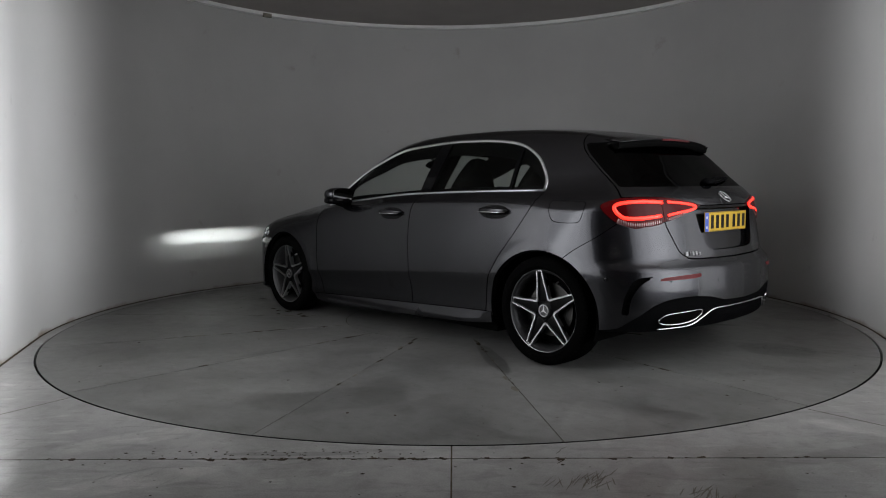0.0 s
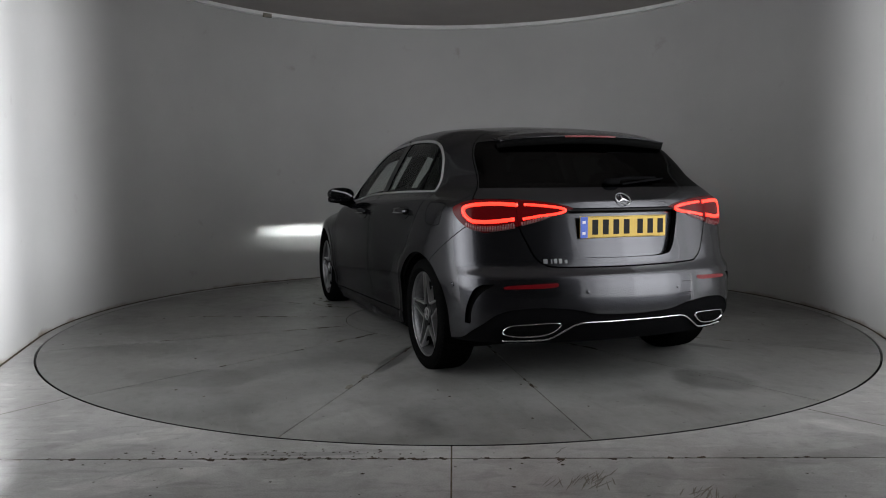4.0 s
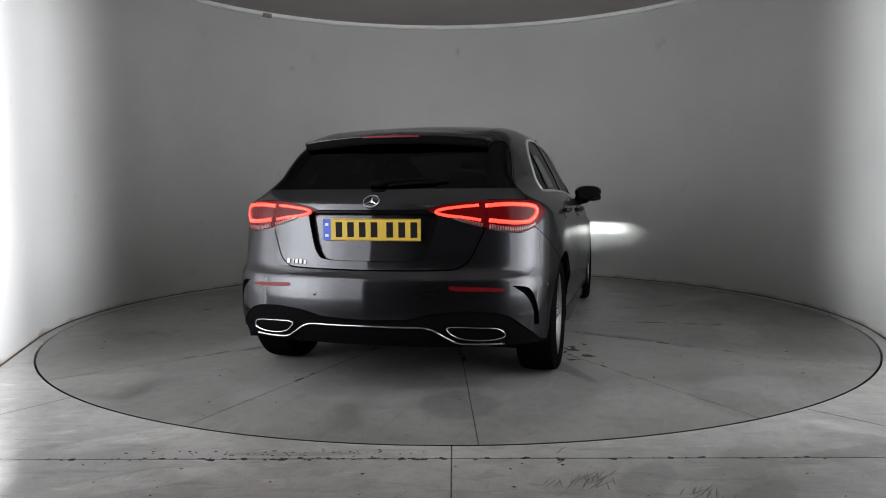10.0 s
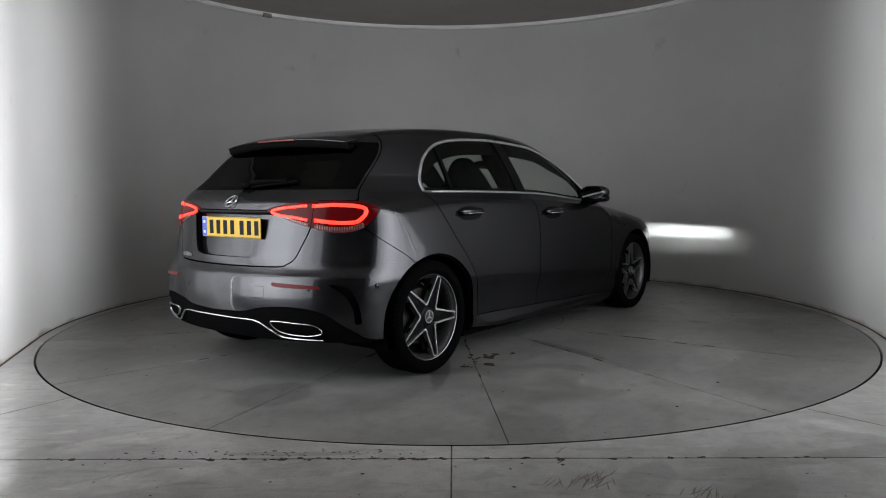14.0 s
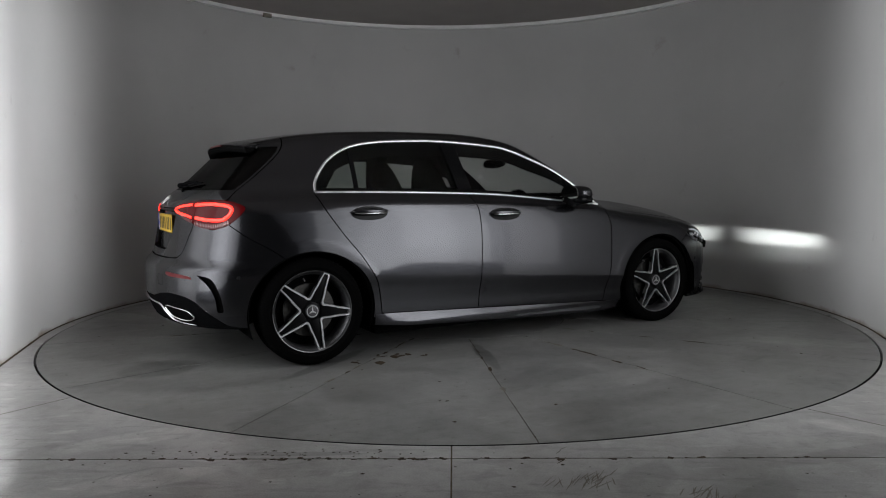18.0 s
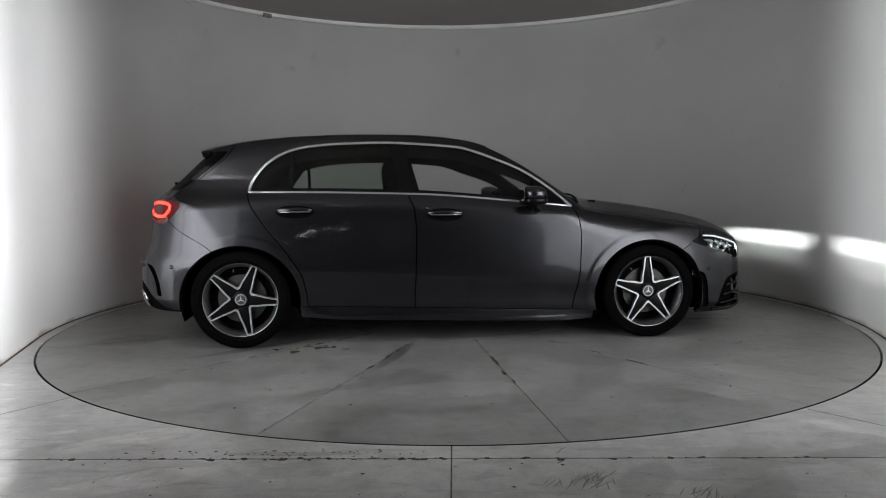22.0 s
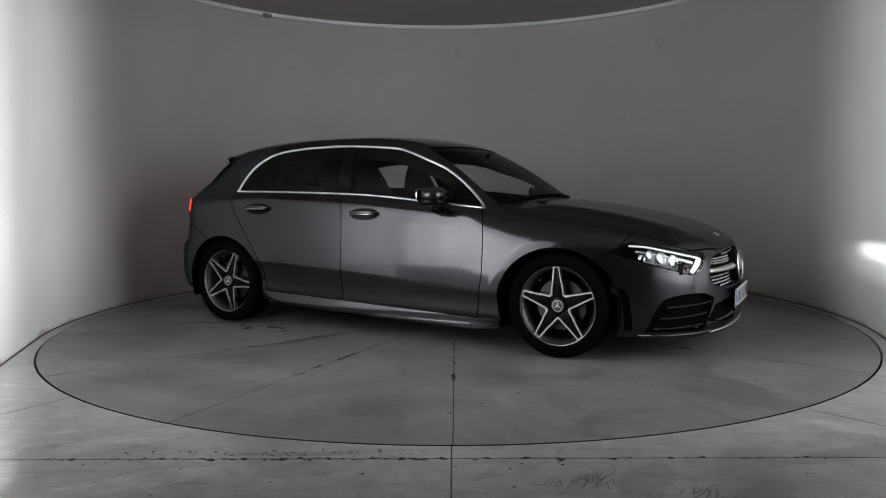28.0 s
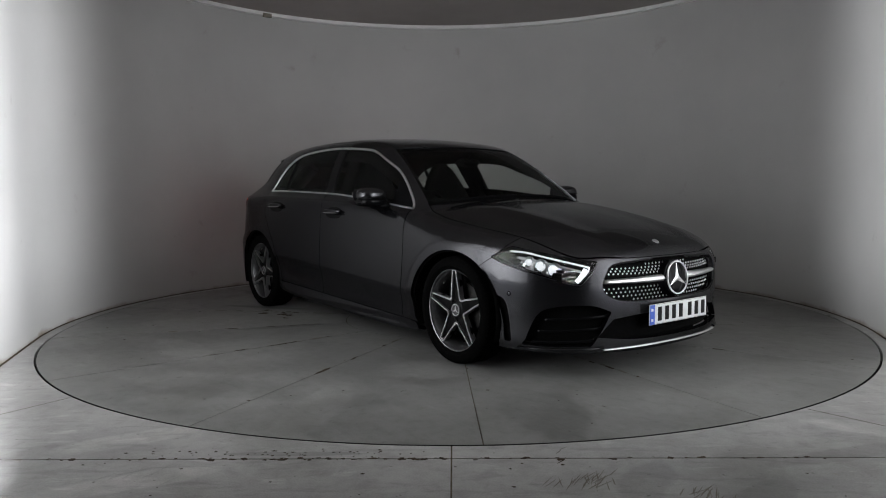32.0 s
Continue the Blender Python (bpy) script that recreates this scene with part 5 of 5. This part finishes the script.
def build_lamps():
    for s in (-1, 1):
        # tail lamps: a glowing guide runs round the outer piece and on to a point on the tailgate
        outer = bend("0.668,0.944! 0.82,0.950 0.96,0.946 1.030,0.936 1.052,0.920 1.035,0.893 0.995,0.870 0.96,0.862 0.88,0.860 0.80,0.863 0.682,0.873!", 6, False)
        inner = bend("0.628,0.946! 0.50,0.938 0.40,0.927 0.365,0.913 0.42,0.898 0.52,0.888 0.628,0.874!", 7, False)
        strip("light_guide", on_corner(s, outer, 0.004, False), 0.020, GLOW, car, proud=0.005, label="glowing red light guide of the tail lamp")
        strip("light_guide", on_corner(s, inner, 0.004, False), 0.014, GLOW, car, proud=0.005, label="glowing red light guide on the tailgate")
        strip("lamp_cover", on_corner(s, bend("0.680,0.842 0.78,0.829 0.88,0.825 0.96,0.832 1.03,0.850", 6, False), 0.002, False), 0.030, CLEAR, car, proud=0.005, label="clear lower strip of the tail lamp")
        strip("lamp_cover", on_corner(s, bend("0.46,0.890 0.54,0.868 0.635,0.849", 6, False), 0.002, False), 0.020, CLEAR, car, proud=0.005)
        for u in np.linspace(0.50, 1.01, 30):
            if abs(u - 0.657) < 0.03:
                continue
            z = float(np.interp(u, (0.46, 0.54, 0.635, 0.68, 0.78, 0.88, 0.96, 1.03), (0.890, 0.868, 0.849, 0.842, 0.829, 0.825, 0.832, 0.850)))
            h = 0.009 if u < 0.65 else 0.014
            strip("lamp_rib", on_corner(s, [(u, z - h), (u, z), (u, z + h)], 0.006, False), 0.0045, REDDARK, car, proud=0.003)
        # headlamps
        guide = bend("0.975,0.694 1.10,0.689 1.25,0.667 1.40,0.643 1.52,0.624 1.575,0.612! 1.555,0.580 1.500,0.538!", 7, False)
        strip("light_guide", on_corner(s, guide, -0.012, True), 0.008, SOFTLIGHT, car, proud=0.006, label="white glowing daytime light guide")
        strip("light_guide", on_corner(s, bend("1.545,0.605 1.525,0.575 1.478,0.534", 7, False), -0.012, True), 0.022, DAYLIGHT, car, proud=0.006)
        strip("lamp_bezel", on_corner(s, bend("1.02,0.668 1.2,0.648 1.4,0.618 1.52,0.595", 6, False), -0.035, True), 0.014, SATIN, car, proud=0.006)
        # a silver tray behind the bowls
        panel("reflector_tray", TRAY, car, [side(s), lambda p: f_head(p) - 0.012, lambda p: headwrap(p) - 1.06 - 0.25 * (0.66 - p[:, 2]), lambda p: 1.35 - headwrap(p)], "silver tray inside the headlamp", -0.062, 0)
        # silver reflector facets, each set at its own angle
        for k in range(4):
            u0 = 1.04 + 0.060 * k
            z0 = 0.648 - 0.0135 * k
            strip("reflector_facet", on_corner(s, [(u0, z0 + 0.006 * (k % 2)), (u0 + 0.028, z0 - 0.004), (u0 + 0.056, z0 - 0.011)], -0.050 + 0.010 * (k % 3), True), 0.058 - 0.004 * (k % 3), SATIN if k % 2 else REFLECT, car,
                  proud=0.004 + 0.008 * (k % 2), label="silver reflector facet inside the headlamp")
        for u, z, r in ((1.11, 0.640, 0.028), (1.20, 0.622, 0.036), (1.30, 0.602, 0.038)):
            c = on_corner(s, [(u, z)], -0.036, True)
            n = normals(c)[0]
            bowl = part("reflector_bowl", lathe([(r, 0.022), (r * 0.96, 0.010), (r * 0.7, -0.006), (0.0001, -0.012)], 24), REFLECT, car, "silver headlamp reflector bowl",
                        m=Matrix.Translation(c[0]) @ Vector((n[0] + 0.4, n[1] * 0.7, n[2])).to_track_quat("Z", "Y").to_matrix().to_4x4())
            part("projector_lens", blob(0, 0, 0.004, r * 0.74, r * 0.74, 0.012, 2.0, 24, 12), DAYLENS, bowl, "lit headlamp lens")
        # the dipped beam: bright sources under level shields, in deep black boxes; the lowest box is open below
        for z0, h, w, half, tall, mat in ((0.593, 0.0075, 0.036, 0.014, 0.003, BEAM), (0.580, 0.0105, 0.054, 0.022, 0.003, FLOOD), (0.5645, 0.016, 0.054, 0.022, 0.004, FLOOD), (0.543, 0.016, 0.050, 0.028, 0.003, SPILL)):
            x0, l, y0 = 2.0, 0.066, s * 0.645
            walls = [(x0, x0 + l, y0 - w, y0 + w, z0, z0 + 0.002), (x0, x0 + l, y0 - w - 0.002, y0 - w, z0 - h - 0.002, z0 + 0.002),
                     (x0, x0 + l, y0 + w, y0 + w + 0.002, z0 - h - 0.002, z0 + 0.002), (x0 - 0.003, x0, y0 - w - 0.002, y0 + w + 0.002, z0 - h - 0.002, z0 + 0.002)]
            if mat is not SPILL:
                walls.append((x0, x0 + l, y0 - w, y0 + w, z0 - h - 0.002, z0 - h))
            for box in walls:
                part("beam_shield", slab(*box), VOID, car)
            lit = mesh_of("beam_source", [(x0 + 0.002, y, z) for y, z in ((y0 - half, z0 - tall), (y0 + half, z0 - tall), (y0 + half, z0 - 0.0005), (y0 - half, z0 - 0.0005))], [(0, 1, 2, 3)])
            piece("beam_source", lit, mat, car, "bright dipped-beam light source")


def build_front():
    def back(poly, off, name, mat, label):
        v, t = cut(SKIN, lambda p: f_front(poly)(p) + 0.004)
        piece(name, mesh_of(name, *shell(v, t, off)), mat, car, label)
    back(GRILLE, -0.045, "grille", VOID, "black radiator grille with bright studs")
    back(INTAKE, -0.05, "lower_intake", VOID, "black lower air intake")
    ring = [p for p in GRILLE if p[0] >= 0]
    ring = ring + [(-y, z) for y, z in ring[::-1]]
    strip("grille_surround", on_front(ring[6:-6], -0.012), 0.012, BLACK, car, proud=0.010, label="gloss black edge of the grille")
    # bright studs in staggered rows
    st = bmesh.new()
    bmesh.ops.create_cone(st, cap_ends=True, segments=4, radius1=0.0066, radius2=0.0035, depth=0.003)
    stud = bpy.data.meshes.new("stud")
    st.to_mesh(stud)
    st.free()
    stud.materials.append(SATIN)
    k = 0
    for row in range(11):
        z = 0.632 - 0.0205 * row
        for col in range(-17, 18):
            y = (col + 0.5 * (row % 2)) * 0.0292
            if sdf(GRILLE, np.array([abs(y)]), np.array([z]))[0] < 0.009 or abs(z - 0.531) < 0.024 or math.hypot(y, z - 0.527) < 0.103:
                continue
            p = on_front([(y, z)], -0.040)
            n = normals(p)[0]
            piece("stud", stud, CHROME, car, m=Matrix.Translation(p[0]) @ Vector((n[0], n[1], n[2] * 0.3)).to_track_quat("Z", "Y").to_matrix().to_4x4())
    # the louvre and the emblem on it
    for s in (-1, 1):
        ys = np.linspace(0.085, 0.495, 22)
        p = on_front([(s * y, 0.531) for y in ys], -0.012)
        w = 0.040 - 0.018 * (ys - 0.085) / 0.41
        prof = [(-0.5, -0.012), (-0.42, 0.006), (-0.05, 0.016), (0.42, 0.004), (0.5, -0.012)]
        verts, faces = [], []
        for q, h in zip(p, w):
            verts += [(q[0] + d, q[1], q[2] + z * h) for z, d in prof]
        m = len(prof)
        for i in range(len(ys) - 1):
            for j in range(m - 1):
                faces.append((i * m + j, i * m + j + 1, (i + 1) * m + j + 1, (i + 1) * m + j))
        faces.append(tuple(range(m)))
        faces.append(tuple((len(ys) - 1) * m + j for j in range(m)))
        piece("grille_louvre", mesh_of("grille_louvre", verts, faces), SATIN, car, "satin silver grille louvre")
    c = Vector((2.262, 0, 0.527))
    part("emblem_disc", lathe([(0.0001, 0.012), (0.085, 0.008), (0.098, 0.0), (0.102, -0.035)], 56), BLACK, car, "black glossy emblem disc", m=Matrix.Translation(c) @ pose(0, 0, 0, 0, 84, 0))
    emblem(car, c + Vector((0.013, 0, 0.001)), (0.994, 0, 0.105), 0.095, 0)
    p = on_front([(0.0, 0.720)], 0.001)
    disc_on("bonnet_badge", Vector(p[0]), normals(p)[0], 0.020, 0.003, SATIN, car, "small round silver bonnet badge")
    number_plate((2.288, 0, 0.344), 0, WHITE, "white front number plate with dark bars")


def number_plate(c, turn, sheet, label):
    """A plate with a blue band and plain dark bars in place of its characters; it faces +x before the turn."""
    m = Matrix.Translation(c) @ pose(0, 0, 0, 0, 0, turn)
    p = part("number_plate", slab(-0.003, 0.003, -0.26, 0.26, -0.0555, 0.0555, 0.0015, 1), sheet, car, label, m)
    part("plate_band", slab(0.0031, 0.0037, -0.2585, -0.216, -0.054, 0.054), BLUE, p, "blue band")
    for k, z in enumerate((0.026, -0.030)):
        part("band_mark", slab(0.0038, 0.0042, -0.247, -0.229, z - 0.007, z + 0.007), WHITE, p)
    part("plate_border", slab(0.0031, 0.0034, -0.205, 0.255, 0.0515, 0.053), INK, p)
    part("plate_border", slab(0.0031, 0.0034, -0.205, 0.255, -0.053, -0.0515), INK, p)
    xs = [-0.172, -0.109, -0.046, 0.017, 0.100, 0.163, 0.226]
    for x in xs:
        part("plate_bar", slab(0.0031, 0.0037, x - 0.018, x + 0.018, -0.0385, 0.0385, 0.0004, 1), INK, p)
    return p


def build_rear():
    v, t = cut(SKIN, lambda p: f_rear(RECESS)(p) + 0.004)
    piece("plate_recess", mesh_of("plate_recess", *shell(v, t, -0.034)), PAINT, car, "painted recess round the rear number plate")
    strip("boot_handle", on_rear([(y, 0.917) for y in np.linspace(-0.325, 0.325, 27)], -0.020), 0.022, BLACK, car, proud=0.018, label="gloss black boot handle strip")
    for y in (-0.12, 0.12):
        part("plate_lamp", blob(-2.022, y, 0.908, 0.008, 0.016, 0.003), DAYLENS, car, "small white plate lamp")
    c = on_rear([(0, 0.830)], -0.024)[0]
    p = number_plate(tuple(c), 180, YELLOW, "yellow rear number plate with dark bars")
    p = on_rear([(0, 0.966)], 0.003)
    emblem(car, Vector(p[0]), normals(p)[0], 0.043)
    ys = np.array([0.455, 0.425, 0.405, 0.380, 0.352])
    for y, h, w in zip(ys, (0.024, 0.024, 0.024, 0.024, 0.018), (0.020, 0.007, 0.017, 0.017, 0.014)):
        p = on_rear([(y, 0.662 + h / 2 - 0.012)], 0.002)
        n = normals(p)[0]
        part("badge_bar", slab(-w / 2, w / 2, -h / 2, h / 2, -0.002, 0.003, 0.001, 1), LIP, car, "small chrome badge bar", m=Matrix.Translation(p[0]) @ Vector(n).to_track_quat("Z", "Y").to_matrix().to_4x4())


def build_wheels():
    R = 0.318
    prof = [(0.236, -0.085), (0.244, -0.100), (0.262, -0.110), (0.290, -0.108), (0.306, -0.098), (0.3145, -0.080), (R, -0.055), (R, 0.055), (0.3145, 0.080), (0.306, 0.098), (0.290, 0.108), (0.262, 0.110), (0.248, 0.100), (0.238, 0.085)]

    def make(x, s, start):
        w = part("wheel", lathe([(0.2285, -0.085), (0.222, -0.075), (0.205, -0.03), (0.205, 0.05), (0.216, 0.070), (0.222, 0.078)], 72, "Y"), BARREL, car, "five-arm alloy wheel with machined edges",
                 m=pose(x, s * 0.776, R) @ Matrix.Diagonal((1, s, 1, 1)) @ Matrix.Identity(4))
        # rounded tread shoulders with cross grooves
        bm = lathe(prof, 96, "Y")
        part("tyre", bm, RUBBER, w, "black tyre")
        for y in (-0.045, -0.015, 0.018, 0.048):
            part("tread_groove", lathe([(R + 0.0006, y - 0.004), (R + 0.0006, y + 0.004)], 72, "Y"), VOID, w)
        blk = slab(-0.0035, 0.0035, -0.010, 0.010, -0.0035, 0.0035)
        bme = bpy.data.meshes.new("shoulder_block")
        blk.to_mesh(bme)
        blk.free()
        bme.materials.append(TREAD)
        for k in range(72):
            a = 2 * math.pi * k / 72
            piece("shoulder_block", bme, RUBBER, w, m=Matrix.Translation((0.3055 * math.cos(a), 0.0925, 0.3055 * math.sin(a))) @ pose(0, 0, 0, 0, 90 - math.degrees(a), 0) @ pose(0, 0, 0, -48, 0, 0))
        part("rim_lip", lathe([(0.222, 0.074), (0.226, 0.088), (0.233, 0.092), (0.2375, 0.088), (0.236, 0.080)], 96, "Y"), LIP, w, "grey rim flange")
        part("brake_disc", lathe([(0.06, -0.012), (0.150, -0.012), (0.150, 0.008), (0.06, 0.008)], 48, "Y"), STEEL, w, "steel brake disc")
        part("wheel_back", lathe([(0.0001, -0.02), (0.204, -0.02)], 48, "Y"), VOID, w)
        part("hub", lathe([(0.0001, 0.070), (0.030, 0.070), (0.050, 0.064), (0.068, 0.052), (0.072, 0.02)], 40, "Y"), ALLOY, w, "dark wheel hub")
        cap = part("hub_cap", lathe([(0.0001, 0.0775), (0.020, 0.0775), (0.0285, 0.0755), (0.031, 0.066)], 36, "Y"), BARREL, w, "grey hub cap with a bright mark", m=Matrix.Diagonal((1.28, 1, 1.28, 1)))
        part("cap_ring", lathe([(0.0225, 0.0772), (0.0235, 0.0800), (0.0262, 0.0800), (0.0272, 0.0765)], 36, "Y"), SATIN, cap)
        for k in range(3):
            a = math.pi / 2 + 2 * math.pi * k / 3
            part("cap_mark", prism([(0.004 * math.cos(a - 1.3), 0.004 * math.sin(a - 1.3)), (0.023 * math.cos(a), 0.023 * math.sin(a)), (0.004 * math.cos(a + 1.3), 0.004 * math.sin(a + 1.3))], 0.0776, 0.0795, axis="Y"), SATIN, cap, smooth=False)
        for k in range(5):
            a = radians(start) + 2 * math.pi * k / 5
            b = a + 2 * math.pi / 5
            # a dark tapered arm
            def at(r, off, ang):
                return (r * math.cos(ang) - off * math.sin(ang), r * math.sin(ang) + off * math.cos(ang))
            out = [at(0.050, -0.030, a), at(0.080, -0.040, a), at(0.224, -0.0185, a), at(0.224, 0.0185, a), at(0.080, 0.040, a), at(0.050, 0.030, a)]
            part("arm", prism(out, 0.030, 0.066, 0.004, "Y"), ALLOY, w, "dark lacquered wheel arm")
            # the machined edge that runs down one arm, round the gap and up the next
            path = [at(0.2255, 0.0150, a), at(0.15, 0.0240, a), at(0.098, 0.0330, a)]
            mid = (a + b) / 2
            q0, q1 = np.array(at(0.084, 0.0345, a)), np.array(at(0.084, -0.0345, b))
            ctl = np.array([0.056 * math.cos(mid), 0.056 * math.sin(mid)])
            path += [tuple((1 - u) ** 2 * q0 + 2 * u * (1 - u) * ctl + u * u * q1) for u in np.linspace(0, 1, 9)]
            path += [at(0.098, -0.0330, b), at(0.15, -0.0240, b), at(0.2255, -0.0150, b)]
            pts = np.array(path)
            d = np.gradient(pts, axis=0)
            nn = np.stack([-d[:, 1], d[:, 0]], 1) / np.linalg.norm(d, axis=1)[:, None]
            verts, faces = [], []
            for p, n in zip(pts, nn):
                rr = math.hypot(*p)
                y = 0.0755 + 0.006 * (rr - 0.07) / 0.15
                wd = 0.0056 - 0.0008 * min(max((rr - 0.09) / 0.12, 0), 1) + 0.0035 * min(max((0.080 - rr) / 0.012, 0), 1)
                verts += [(p[0] - n[0] * wd, 0.045, p[1] - n[1] * wd), (p[0] - n[0] * wd * 0.85, y, p[1] - n[1] * wd * 0.85), (p[0] + n[0] * wd * 0.85, y, p[1] + n[1] * wd * 0.85), (p[0] + n[0] * wd, 0.045, p[1] + n[1] * wd)]
            for i in range(len(pts) - 1):
                for j in range(3):
                    faces.append((i * 4 + j, i * 4 + j + 1, (i + 1) * 4 + j + 1, (i + 1) * 4 + j))
            faces += [(0, 1, 2, 3), tuple(4 * (len(pts) - 1) + j for j in (3, 2, 1, 0))]
            piece("machined_edge", mesh_of("machined_edge", verts, faces, False), MACHINED, w, "bright machined spoke edge")
            part("end_cap", prism([at(0.220, -0.0155, a), at(0.2255, -0.0150, a), at(0.2255, 0.0150, a), at(0.220, 0.0155, a)], 0.06, 0.0815, axis="Y"), MACHINED, w)
            bolt = (0.047 * math.cos(mid), 0.047 * math.sin(mid))
            part("wheel_bolt", lathe([(0.0001, 0.060), (0.008, 0.060), (0.0095, 0.056), (0.0095, 0.03)], 10, "Y"), VOID, w, m=pose(bolt[0], 0.0, bolt[1]))
        part("valve", tube([(0.19 * math.cos(radians(start + 36)), 0.06, 0.19 * math.sin(radians(start + 36))), (0.178 * math.cos(radians(start + 36)), 0.075, 0.178 * math.sin(radians(start + 36)))], 0.004, 6), MACHINED, w)

        # the rim's parts are a little larger than their drawing
        grow = Matrix.Diagonal((1.05, 1, 1.05, 1))
        w.data.transform(grow)
        for ob in w.children:
            if ob.name.split(".")[0] not in ("tyre", "tread_groove", "shoulder_block"):
                ob.matrix_basis = grow @ ob.matrix_basis

    make(-1.3645, -1, 67)
    make(1.3645, -1, 92)
    make(-1.3645, 1, 82)
    make(1.3645, 1, 84)


def build_cabin():
    for s in (-1, 1):
        seat = part("front_seat", blob(0.06, s * 0.36, 0.44, 0.27, 0.25, 0.10), SEAT, car, "black cloth front seat")
        bm = blob(0, 0, 0, 0.085, 0.25, 0.43, 2.8, 32, 24)
        for v in bm.verts:
            v.co.y *= 1.0 - 0.42 * min(max((v.co.z - 0.10) / 0.28, 0.0), 1.0)
        part("backrest", bm, SEAT, seat, "", m=pose(-0.275, s * 0.36, 0.82, 0, -15, 0))
    bench = part("rear_bench", blob(-0.86, 0, 0.44, 0.27, 0.62, 0.12, 3.2), SEAT, car, "black cloth rear bench")
    part("backrest", blob(0, 0, 0, 0.085, 0.62, 0.33, 3.6), SEAT, bench, "", m=pose(-1.20, 0, 0.74, 0, -20, 0))
    for y in (-0.36, 0.36):
        part("headrest", blob(0, 0, 0, 0.045, 0.13, 0.07, 2.8), SEAT, bench, "", m=pose(-1.33, y, 1.055, 0, -12, 0))
    for s in (-1, 1):
        for a, b, r in (((-0.215, 0.685, 0.93), (-0.30, 0.515, 1.27), 0.050), ((-1.30, 0.640, 0.96), (-1.10, 0.480, 1.22), 0.060)):
            part("pillar_trim", tube([(a[0] + (b[0] - a[0]) * q, s * (a[1] + (b[1] - a[1]) * q), a[2] + (b[2] - a[2]) * q) for q in (0, 0.25, 0.5, 0.75, 1)], r, 12), TRIM, car, "black cabin pillar trim")
    part("parcel_shelf", slab(-1.72, -1.36, -0.55, 0.55, 0.955, 0.975, 0.006), TRIM, car, "black parcel shelf")
    part("dashboard", blob(0.70, 0, 0.76, 0.24, 0.70, 0.15, 3.0), TRIM, car, "black dashboard")
    part("display", slab(-0.008, 0.008, -0.33, 0.33, -0.06, 0.06, 0.006), BLACK, car, "wide dark display", m=pose(0.50, -0.17, 0.90, 0, -14, 0))
    ring = bmesh.new()
    bmesh.ops.create_uvsphere(ring, u_segments=12, v_segments=8, radius=0.05)
    wheel = part("steering_wheel", ring, TRIM, car, "black steering wheel", m=pose(0.36, -0.36, 0.835, 0, -66, 0))
    part("wheel_rim", lathe([(0.182 + 0.015 * math.cos(q), 0.015 * math.sin(q)) for q in np.linspace(0, 2 * math.pi, 11)[:-1]], 48, close=True), TRIM, wheel)
    for q in (180, 0, 270):
        part("wheel_spoke", slab(0.03, 0.18, -0.018, 0.018, -0.008, 0.008, 0.004), TRIM, wheel, m=pose(0, 0, 0, 0, 0, q + 90))
    part("steering_column", tube([(0.36, -0.36, 0.82), (0.62, -0.36, 0.72)], 0.04, 12), TRIM, car)
    mirror = part("cabin_mirror", blob(0, 0, 0, 0.018, 0.115, 0.034, 3.0), TRIM, car, "black rear-view mirror", m=pose(0.44, 0.0, 1.215, 0, 8, 8))
    part("mirror_stem", tube([(0.0, 0, 0.02), (0.05, 0, 0.075)], 0.012, 8), TRIM, mirror)
    part("sensor_cover", blob(0.47, 0, 1.215, 0.07, 0.06, 0.022), TRIM, car, "black sensor cover on the windscreen")


build_body()
build_lining()
build_trim()
build_lamps()
build_front()
build_rear()
build_wheels()
build_cabin()


def motions():
    """The disc turns clockwise at an even pace and carries the car, which stands a little off its centre."""
    disc_rows, car_rows = [], []
    for k in range(33):
        turn = 134.54 - 5.8264 * k
        spin = pose(0, 0, 0, 0, 0, turn)
        disc_rows.append((float(k), spin))
        car_rows.append((float(k), spin @ pose(-0.136, -0.102, 0.0)))
    walk(turntable, disc_rows)
    walk(car, car_rows)


motions()
